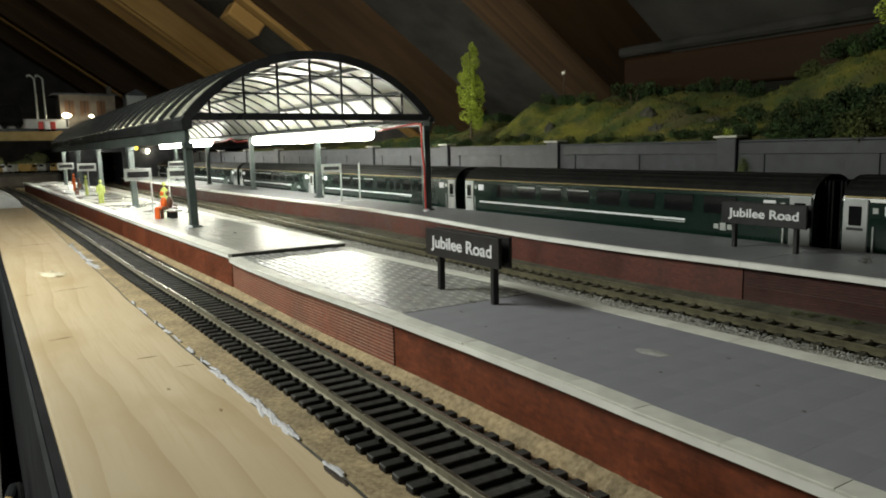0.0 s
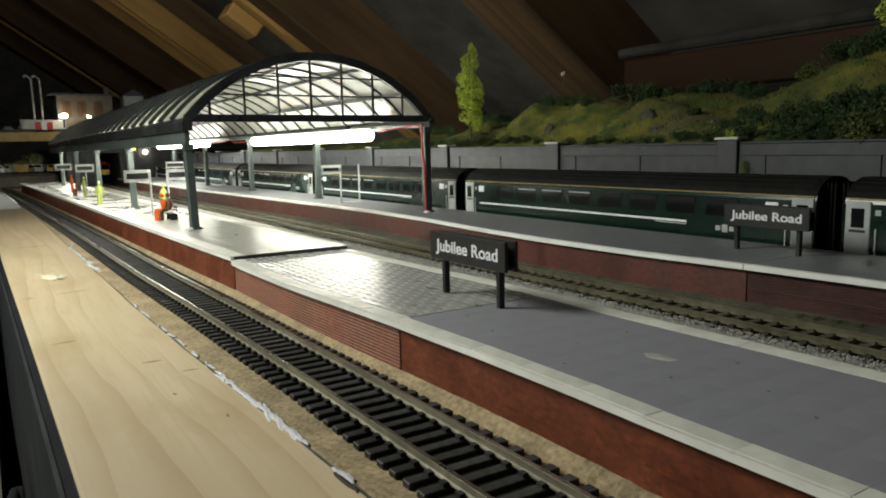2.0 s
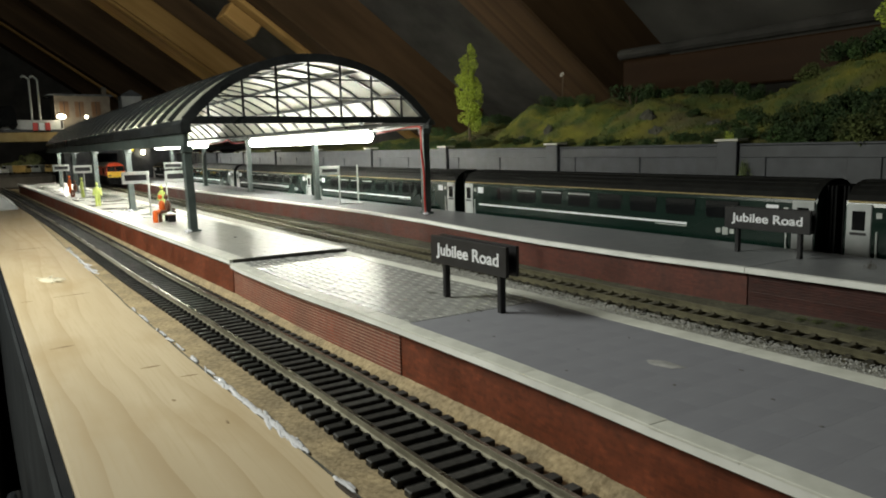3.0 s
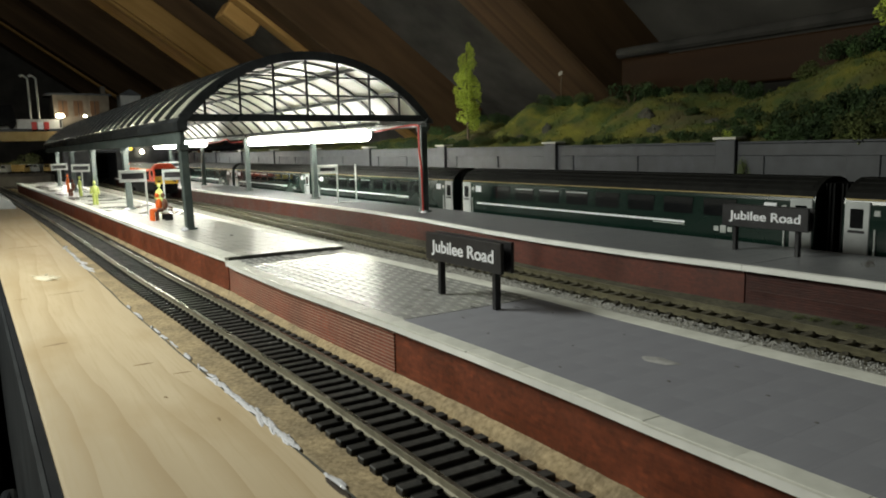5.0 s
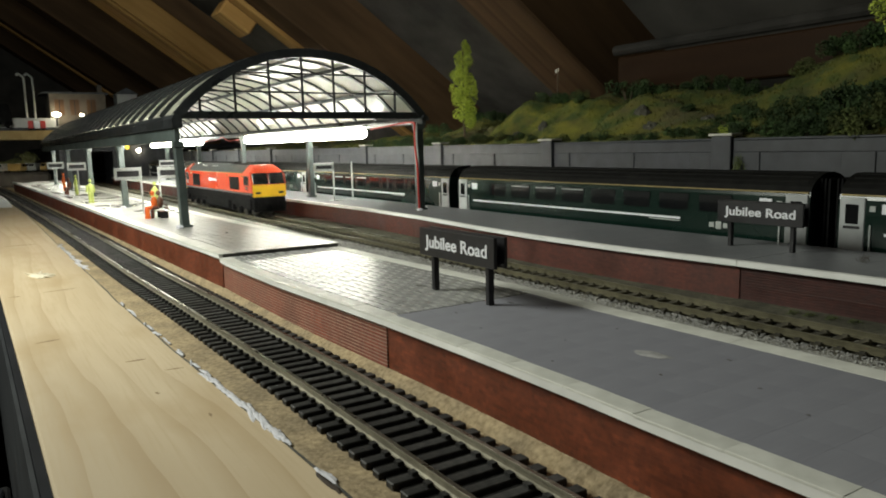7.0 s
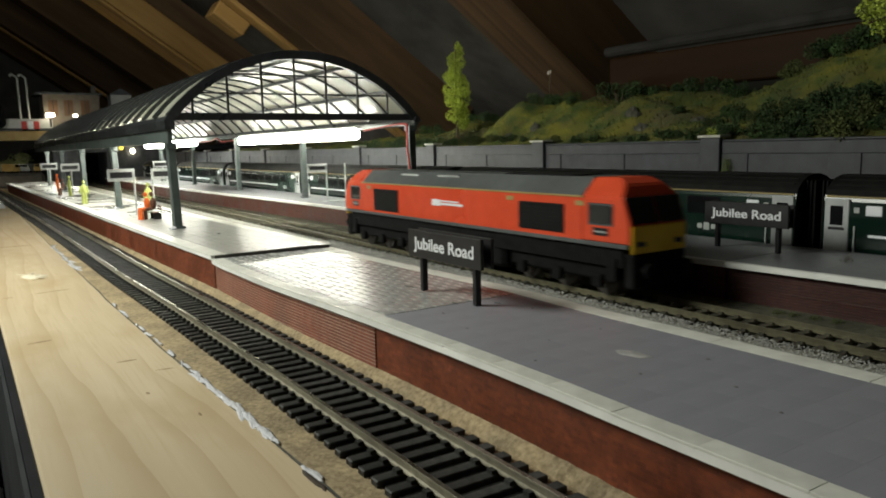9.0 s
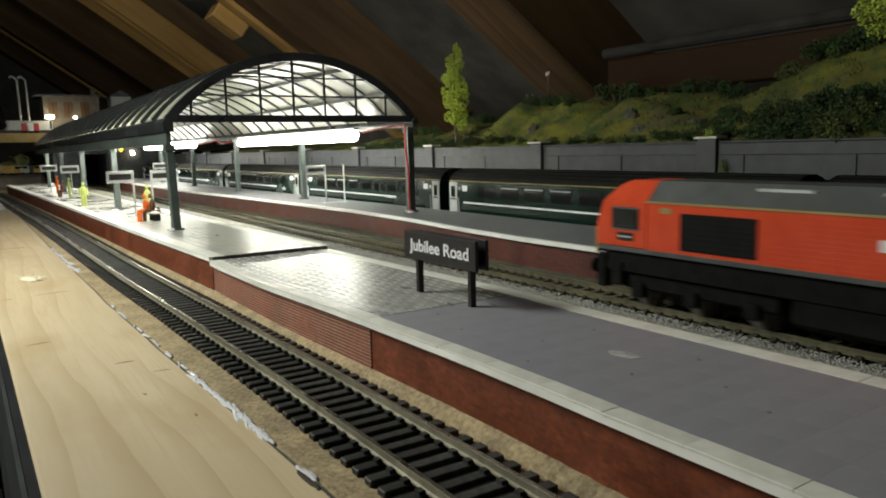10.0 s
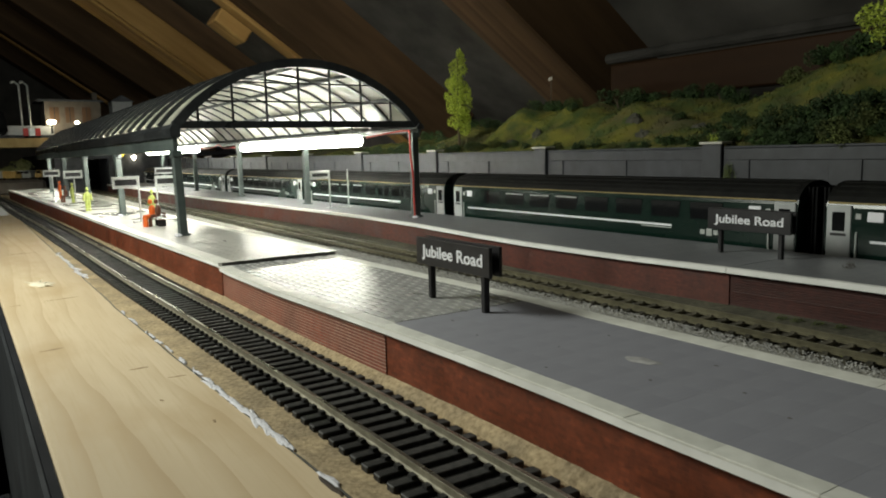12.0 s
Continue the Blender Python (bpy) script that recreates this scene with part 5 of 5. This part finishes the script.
def figurine(x, y, z, material, label, seated=False, rz=0):
    """A painted scale figure as one plain shape."""
    bm = bmesh.new()
    if seated:
        ball(bm, (0, 0, 11), 2.6, 2.1, 4.2)
        ball(bm, (0, -1.0, 17.4), 1.5, 1.5, 1.8)
        rod(bm, (-1.2, -1, 7.5), (-1.4, -5.5, 7), 1.3, 8)
        rod(bm, (1.2, -1, 7.5), (1.4, -5.5, 7), 1.3, 8)
        rod(bm, (-1.4, -5.4, 7), (-1.4, -5.4, 0), 1.1, 8)
        rod(bm, (1.4, -5.4, 7), (1.4, -5.4, 0), 1.1, 8)
    else:
        rod(bm, (-1.3, 0, 0), (-1.0, 0, 10.5), 1.1, 8, 1.5)
        rod(bm, (1.3, 0.6, 0), (1.0, 0, 10.5), 1.1, 8, 1.5)
        ball(bm, (0, 0, 14), 2.9, 2.0, 4.6)
        ball(bm, (0, 0, 20.6), 1.4, 1.5, 1.8)
        rod(bm, (-2.6, 0, 16.5), (-3.4, -1, 10), 0.9, 7)
        rod(bm, (2.6, 0, 16.5), (3.4, -1, 10), 0.9, 7)
    bm.transform(Matrix.Scale(1.12, 4))
    ob = part("figurine", bm, material)
    ob.matrix_basis = place(x, y, z, 0, 0, rz)
    tagged(ob, label, "figurine", "painted scale figures")


figurine(-554, 16.5, 0.6, M_ORANGE, "small orange seated model figure by the bench", True, 20)
figurine(-551.5, 20.5, 0.6, M_BROWN, "small brown seated model figure on the bench", True, -15)
figurine(-648, 36, 0.6, M_LIME, "small yellow-green standing model figure", False, 30)
figurine(-792, 1, 0.6, M_LIME, "small yellow-green standing model figure near the edge", False, 80)
figurine(-985, 8, 0.6, M_LIME, "small yellow-green standing model figure near the boards", False, 10)
figurine(-1003, 2, 0.6, M_BROWN, "small brown seated model figure", True, 50)
figurine(-1110, 6, 0.6, M_ORANGE, "small orange standing model figure far along the platform", False, 10)


# ---- far end: road bridge, buildings and tunnel mouth ----
def far_end():
    t = thing("road_bridge", (-1700, 0, 0), "model road bridge with an ochre girder and pale parapet", "bridge")
    part("girder", boxed(-60, -50, -330, 70, 84, 104, 1), M_OCHRE, t, "ochre side girder")
    part("deck", boxed(-190, -50, -330, 420, 104, 110, 0.5), M_WALL, t)
    part("parapet", boxed(-62, -54, -330, 66, 110, 130, 0.5), M_GREY_DOOR, t, "pale parapet panels")
    part("abutment", boxed(-190, -52, 60, 118, BED, 104, 0.5), M_SLATE, t)
    part("abutment", boxed(-190, -52, 168, 300, BED, 104, 0.5), M_SLATE, t)
    part("lintel", boxed(-190, -52, 118, 168, 56, 104, 0.5), M_SLATE, t)
    part("tunnel_roof", boxed(-1100, -190, 60, 600, 60, 70, 0.5), M_BLACK, t)
    part("tunnel_wall", boxed(-1100, -190, 60, 70, BED, 60, 0.5), M_BLACK, t)
    part("pier", boxed(-70, -52, -120, -104, BED, 84, 1), M_SLATE, t)
    h = thing("station_building", (-1800, 105, 110), "pale rendered building with warm lit windows on the bridge", "building")
    part("wall", boxed(-45, 45, -54, 58, 0, 74, 0.5), M_STUCCO, h)
    bm = prism(bmesh.new(), [(-70, 72), (66, 72), (60, 76), (-64, 76)], -52, 50)
    part("roof", bm, M_SLATE, h, "flat dark slate roof")
    for y in (-35, -5, 28):
        w = part("window", boxed(44.6, 45.8, y - 9, y + 9, 26, 60, 0.3), M_GLOWIN, h, "tall arched window")
        part("frame", boxed(45.4, 46.4, y - 0.8, y + 0.8, 26, 60), M_BLACK, w)
    part("chimney", boxed(-10, 5, 48, 58, 74, 96, 0.5), M_STUCCO, h)
    g = thing("white_house", (-1830, 215, 110), "small white rendered house beyond the canopy", "house")
    part("wall", boxed(-25, 25, -20, 24, 0, 78, 0.5), M_GREY_DOOR, g)
    part("window", boxed(24.8, 25.6, -2, 8, 44, 56), M_GLASS_DARK, g)
    part("roof", prism(bmesh.new(), [(-24, 77), (28, 77), (2, 92)], -27, 27), M_SLATE, g)
    for y, z in ((61, 135), (110, 134)):
        l = thing("bridge_lamp", (-1736, y, 112), "glowing warm lamp on the bridge", "lamp", "bridge lamps")
        part("bracket", boxed(-2, 2, -2, 2, 0, z - 116, 0.3), M_BLACK, l)
        part("globe", ball(bmesh.new(), (0, 0, z - 110), 7, 9 if y < 90 else 4, 5 if y < 90 else 3), M_LAMP, l, "lit warm globe")
    for y in (8, 24):
        s = thing("street_lamp", (-1770, y, 110), "tall grey swan-neck street lamp", "street lamp", "street lamps")
        bm = rod(bmesh.new(), (0, 0, 0), (0, 0, 106), 2.2, 8)
        rod(bm, (0, 0, 106), (0, -9, 114), 2.0, 8)
        rod(bm, (0, -9, 114), (0, -14, 110), 2.6, 8)
        part("column", bm, M_STEEL, s)
    r = random.Random(5)
    pale = mat("pale_scrub", (0.24, 0.28, 0.09), (0.48, 0.48, 0.26), 120, 0.9, bump=0.3, stain=0.5)
    kinds = [bush_mesh(s, pale, 1100) for s in (61, 62, 63)]
    for k in range(16):
        b = thing("bush", (0, 0, 0), "pale green scrub beyond the bridge", "bush", "scrub beyond the bridge")
        b.matrix_basis = place(-1880 - r.uniform(0, 200), -260 + k * 18 + r.uniform(-6, 6), BED + 26 + r.uniform(0, 20), 0, 0, r.uniform(0, 360)) @ Matrix.Scale(r.uniform(2, 3.2), 4)
        piece("foliage", r.choice(kinds), b, Matrix())
    structure("far_bank", boxed(-2300, -1860, -420, 50, BED - 3, BED + 34, 8), M_STUCCO, "pale bank beyond the bridge", "bank")
    for y, z, m, word in ((198, 65, M_AMBER, "amber"), (222, 57, M_LAMP, "white")):
        l = thing("signal_lamp", (-1746, y, z), "small glowing " + word + " signal lamp on the abutment", "lamp", "signal lamps")
        part("bracket", boxed(-6, 0, -1, 1, -1, 1, 0.2), M_BLACK, l)
        part("globe", ball(bmesh.new(), (1.5, 0, 0), 3.6, 4.6, 5.0), m, l)
    van = thing("model_van", (-1752, -44, 110), "black model van parked on the road bridge", "van")
    bm = prism(bmesh.new(), [(-21, 6), (-21, 30), (-17, 46), (16, 48), (20, 30), (22, 6)], 2, 34)
    bmesh.ops.bevel(bm, geom=list(bm.edges), offset=1.5, segments=2, affect="EDGES")
    part("body", bm, M_UNDER, van)
    for y in (-13, 13):
        for q in (5, 31):
            part("wheel", rod(bmesh.new(), (q - 3, y, 6), (q + 3, y, 6), 6, 14), M_UNDER, van)
    for y, m in ((-10, M_WIRE_RED), (2, M_WHITE), (13, M_WIRE_RED)):
        k = thing("road_barrier", (-1742, 21 + y, 104), "red or white plastic barrier on the bridge edge", "barrier", "road barriers")
        part("board", boxed(-1.5, 1.5, -5, 5, 4, 20, 0.6), m, k)
        part("foot", boxed(-4, 4, -4, 4, 0, 4, 0.6), M_UNDER, k)
    for k in range(9):
        car = thing("model_car", (0, 0, 0), "small " + ("white", "silver", "ochre")[k % 3] + " model car on the far bank", "car", "parked model cars")
        car.matrix_basis = place(-1885 + 16 * (k % 3), -125 + k * 21 + r.uniform(-8, 8), BED + 34, 0, 0, r.uniform(-50, 50))
        bm = prism(bmesh.new(), [(-9, 3), (-9, 11), (-7, 12.5), (-5.5, 19), (5.5, 19), (7, 12.5), (9, 11), (9, 3)], -20, 20)
        bmesh.ops.bevel(bm, geom=list(bm.edges), offset=1.0, segments=2, affect="EDGES")
        part("body", bm, (M_WHITE, M_STEEL, M_OCHRE)[k % 3], car)
        part("windscreen", boxed(19.8, 20.6, -5, 5, 12.5, 17.5, 0.2), M_GLASS_DARK, car)
        for y in (-7, 7):
            for q in (-12, 12):
                part("wheel", rod(bmesh.new(), (q, y - 1.5, 3.5), (q, y + 1.5, 3.5), 3.5, 12), M_UNDER, car)
    # Fill lamp added out of sight behind the girder to brighten the far bank.
    l = thing("yard_lamp", (-1775, -150, 84), "added fill lamp hidden beneath the bridge deck, brightening the bank", "lamp", "bridge lamps")
    part("globe", ball(bmesh.new(), (0, 0, 15), 16, 16, 4), M_LAMP, l)
    w = thing("plaster_ramp", (-1180, -78, BED), "rounded white plaster ramp on the edge board", "ramp")
    bm = bmesh.new()
    prism(bm, [(-60, 0), (-60, 26), (-40, 30), (-18, 27), (2, 18), (16, 6), (20, 0)], -70, 70)
    bmesh.ops.bevel(bm, geom=list(bm.edges), offset=1.5, segments=2, affect="EDGES")
    part("ramp", bm, M_GREY_DOOR, w)


M_GLOWIN = mat("lit_window", (0.06, 0.030, 0.013), (0.10, 0.050, 0.021), 40, 0.4, bump=0, glow=((1.0, 0.45, 0.12), 0.012))
M_LAMP = mat("lit_globe", (0.9, 0.8, 0.6), (0.9, 0.8, 0.6), 40, 0.4, bump=0, glow=((1.0, 0.88, 0.60), 28))
M_AMBER = mat("lit_amber", (0.8, 0.6, 0.1), (0.8, 0.6, 0.1), 40, 0.4, bump=0, glow=((1.0, 0.75, 0.08), 2.0))
far_end()


# ---- glue, debris and marks ----
def glue_line():
    glue_y = line((-1300, -51.6), (-569, -48.4), (-308, -46.6), (-188, -43.8), (-107, -41.2), (300, -37.6))
    r = random.Random(21)
    spots = [(-96, 3.2, 2.2), (-135, 6, 2.4), (-143, 5, 2.0), (-151, 5, 1.9), (-160, 4, 1.7), (-170, 4, 1.6), (-182, 3, 1.4), (-215, 2.4, 1.4), (-262, 3.0, 1.6), (-300, 3.0, 1.6), (-318, 2.5, 1.4), (-470, 6, 2.2), (-495, 7, 2.4), (-520, 6, 2.2), (-560, 8, 2.4)]
    for k in range(34):
        spots.append((r.uniform(-190, -122), r.uniform(1.5, 4.5), r.uniform(0.8, 2.0)))
    for k in range(16):
        spots.append((r.uniform(-330, -195), r.uniform(1.0, 3), r.uniform(0.6, 1.5)))
    for k in range(18):
        spots.append((r.uniform(-600, -420), r.uniform(3, 8), r.uniform(1.2, 2.6)))
    for x, l, w in spots:
        bm = ball(bmesh.new(), (0, 0, 0), l * 1.7, w * 0.46, 0.36, 22, 9)
        seed = r.uniform(0, 99)
        for v in bm.verts:
            k = noise.noise(Vector((v.co.x * 0.55, v.co.y * 1.1, seed)))
            v.co = Vector((v.co.x + k * 0.8, v.co.y * (1 + 0.5 * k) + k * 0.25, v.co.z * (1.3 + 0.9 * k) + 0.25 * noise.noise(Vector((v.co.x * 1.6, v.co.y * 1.9, seed + 7)))))
        for f in bm.faces:
            f.smooth = True
        ob = part("glue_blob", bm, M_GLUE)
        ob.matrix_basis = place(x, glue_y(x) + r.uniform(-0.4, 0.5), BED + 0.35, 0, 0, r.uniform(-14, 14))
        tagged(ob, "shiny clear hot-glue blob between board and cork", "glue", "glue blobs")
    # Solid dark strip on the surface, painting the shade inside the open joint.
    bm = bmesh.new()
    along(bm, steps(-1300, 290, 160), lambda x: glue_y(x) - 0.7 + 0.35 * math.sin(x * 0.09) * math.sin(x * 0.023), [(-0.28, BED), (0.28, BED), (0.28, BED + 0.56), (-0.28, BED + 0.56)])
    structure("gap_shade_strip", bm, M_JOINT, "dark uneven strip painted for the shade in the joint of pine board and cork", "joint")


glue_line()


M_DIRT = mat("dried_dirt", (0.11, 0.105, 0.10), (0.18, 0.17, 0.16), 400, 0.7)
M_SPOT = mat("dried_paint", (0.36, 0.36, 0.37), (0.54, 0.53, 0.53), 500, 0.5, bump=0.3, stain=0.4)


def floor_marks():
    bm = bmesh.new()
    ball(bm, (0, 0, 0), 4.8, 2.3, 0.12, 22, 4)
    for v in bm.verts:
        v.co *= 1 + 0.35 * noise.noise(Vector((v.co.x * 0.4, v.co.y * 0.6, 2)))
    ob = part("paint_spot", bm, M_SPOT)
    ob.matrix_basis = place(-73.6, 34.3, 0.05, 0, 0, 10)
    tagged(ob, "dried pale paint spot on the paving", "stain")
    for x, y, a, b in ((-234, 30.2, 5, 1.7), (-262, 35, 1.8, 1.0), (-410, 30, 5, 1.2), (-150, 33, 3, 0.8), (-62, 24, 0.8, 0.6), (-186, 37, 4.5, 1.3), (-176, 30, 2.2, 0.8), (-240, 24, 2.4, 0.9), (-44, 33, 0.7, 0.4), (-120, 17, 0.8, 0.4), (-140, 22, 1.6, 0.4), (-128, 48, 0.6, 0.5), (-96, 46, 0.7, 0.4), (-141, 44, 2.4, 0.6), (-60, 45, 0.8, 0.4), (-30, 27, 0.6, 0.5), (-165, 18, 1.5, 0.5), (-205, 21, 1.2, 0.5), (-220, 48, 1.6, 0.7), (-96, 27, 0.5, 0.3), (-84, 12, 0.6, 0.4)):
        bm = ball(bmesh.new(), (0, 0, 0), a * 0.8, b * 0.8, 0.12, 12, 5)
        for v in bm.verts:
            v.co *= 1 + 0.5 * noise.noise(Vector((v.co.x * 0.9 + x, v.co.y * 1.4, 3)))
        ob = part("dirt_chip", bm, M_JOINT if a > 1.7 else M_DIRT)
        ob.matrix_basis = place(x, y, (0.6 if x < -316 else sag(x)) + 0.02, 0, 0, rng.uniform(-20, 20))
        tagged(ob, "dark flake of dirt stuck on the slabs", "debris", "flakes of dirt")


floor_marks()


def wood_marks():
    """Dents, splinters and short cracks across the pine board."""
    top = BED + 0.5
    r = random.Random(8)
    t = thing("wood_splinter", (-435, -73.4, top), "pale torn splinters where the board was chipped", "splinter")
    t.matrix_basis = place(-435, -73.4, top, 0, 0, 15) @ Matrix.Scale(1.7, 4)
    for k in range(9):
        a, l = r.uniform(0, 6.28), r.uniform(3, 9)
        part("sliver", rod(bmesh.new(), (0, 0, 0.1), (math.cos(a) * l * 1.6, math.sin(a) * l * 0.55, r.uniform(0.2, 1.6)), r.uniform(0.5, 1.0), 5, 0.1), M_SPLINTER, t)
    part("torn_face", ball(bmesh.new(), (0, 0, 0), 7, 2.6, 0.8, 10, 5), M_SPLINTER, t)
    bm = ball(bmesh.new(), (0, 0, 0), 6.5, 0.75, 0.5, 16, 5)
    for v in bm.verts:
        v.co.y += 0.5 * noise.noise(Vector((v.co.x * 0.4, 0, 4)))
    ob = part("gouge", bm, M_GOUGE)
    ob.matrix_basis = place(-92.5, -42.6, top, 0, 0, 2)
    tagged(ob, "dark burnt gouge at the board's edge", "gouge")
    for x, y, l, w in ((-263, -81.6, 0.9, 4.5), (-215, -59, 0.8, 3.4), (-197, -50.3, 0.5, 3.2), (-377, -67, 0.7, 9.0), (-613, -73, 1.2, 13.0), (-372, -88, 0.5, 3.0), (-175, -60, 1.2, 0.5), (-148, -52, 1.6, 0.4)):
        bm = ball(bmesh.new(), (0, 0, 0), l, w, 0.12, 14, 4)
        ob = part("wood_crack", bm, M_CRACK)
        ob.matrix_basis = place(x, y, top, 0, 0, r.uniform(-12, 12))
        tagged(ob, "short dark crack in the pine board", "crack", "cracks in the board")


M_SPLINTER = mat("raw_splinter", (0.66, 0.58, 0.42), (0.78, 0.72, 0.58), 300, 0.7, bump=0.3)
M_CRACK = mat("wood_crack", (0.24, 0.16, 0.08), (0.36, 0.26, 0.14), 200, 0.7)
M_GOUGE = mat("burnt_gouge", (0.015, 0.010, 0.006), (0.05, 0.028, 0.015), 300, 0.8)
wood_marks()


def weeds():
    green = bush_mesh(91, M_LEAF, 420)
    olive = bush_mesh(92, mat("ivy_foliage", (0.05, 0.075, 0.015), (0.13, 0.16, 0.04), 160, 0.9, bump=0.3), 700)
    for x, y, z, sx, sz, me, label in ((-238, 297, 22, 0.45, 2.0, olive, "straggly ivy climbing the retaining wall"), (-258, 309, 52, 0.45, 0.8, green, "small lime-green sprig behind the capstone"), (-205, 318, 54, 0.4, 0.7, green, "small lime-green sprig behind the capstone")):
        t = thing("weed", (x, y, z), label, "plant", "weeds")
        t.matrix_basis = place(x, y, z) @ Matrix.Diagonal((sx, sx * 0.6, sz, 1))
        piece("foliage", me, t, Matrix())
    for x, y in ((-118, 166), (-112, 167), (-104, 168), (-228, 165), (-96, 169)):
        t = thing("weed", (x, y, BED), "tiny weed in the ballast below the platform", "plant", "weeds")
        t.matrix_basis = place(x, y, BED) @ Matrix.Scale(0.32, 4)
        piece("foliage", olive, t, Matrix())


weeds()


def hillside_tag():
    t = thing("paper_tag", (-545, 422, 118), "small torn white paper tag on a twig above the bushes", "tag")
    part("twig", rod(bmesh.new(), (0, 0, -26), (1, 0, 10), 0.7, 6), M_TRUNK, t)
    bm = boxed(-3, 2.5, -0.4, 0.2, 6, 9.5, 0.1)
    for v in bm.verts:
        v.co.z += 0.25 * v.co.x
    part("paper", bm, M_CAP, t)
    w = thing("weed", (-112, 204, 0), "small brown tuft of dead weed on the far platform", "plant", "weeds")
    w.matrix_basis = place(-112, 204, 0) @ Matrix.Scale(0.34, 4)
    piece("foliage", bush_mesh(95, M_TRUNK, 260), w, Matrix())


hillside_tag()


def cable_clamp():
    t = thing("spring_clamp", (-325, -101, -104), "black spring clamp with a worn yellow tip on the fascia", "clamp")
    part("jaw", boxed(-16, 14, -3, 2.2, -9, 2, 1.2), M_UNDER, t)
    part("handle", rod(bmesh.new(), (-14, -2, 0), (22, -4, 9), 2.2, 10), M_FASCIA, t)
    part("spring", rod(bmesh.new(), (2, -4.5, -2), (2, 1.0, -2), 4.0, 14), M_STEEL, t)
    part("tip", ball(bmesh.new(), (22, -4, 9.4), 3.4, 2.0, 1.6), M_OCHRE, t, "worn yellow plastic tip")


cable_clamp()


FRONT = [(0, -2330), (2.2, -1805), (3.0, -1612), (4.8, -1172), (6.0, -883), (7.2, -600), (8.8, -208), (9.8, 43), (10.5, 210), (12.0, 570)]


def front_at(t):
    ts, xs = [p[0] for p in FRONT], [p[1] for p in FRONT]
    return float(np.interp(t, ts, xs))


def loco_pose(t):
    x = front_at(t)
    a, b = mid_track(x - 47), mid_track(x - 219)
    yaw = math.degrees(math.atan2(a - b, 172))
    return place(x - 133, (a + b) / 2, RAIL, 0, 0, yaw)


def motions():
    times = sorted({0.0, 0.4, 0.8, 1.2, 1.6, 1.9, 2.2, 2.6, 3.0, 3.6, 4.2, 4.8, 6.0, 7.2, 8.0, 8.8, 9.3, 9.8, 10.5, 11.2, 12.0})
    walk(loco, [(t, loco_pose(t)) for t in times])
    base = [w.matrix_basis.translation.copy() for w in loco_wheels]
    spins = [k / FPS for k in range(0, 12 * FPS + 1)]
    for w, at in zip(loco_wheels, base):
        walk(w, [(t, Matrix.Translation(at) @ Matrix.Rotation((front_at(t) + 2330) / 7.0 % (2 * math.pi), 4, "Y")) for t in spins])


motions()
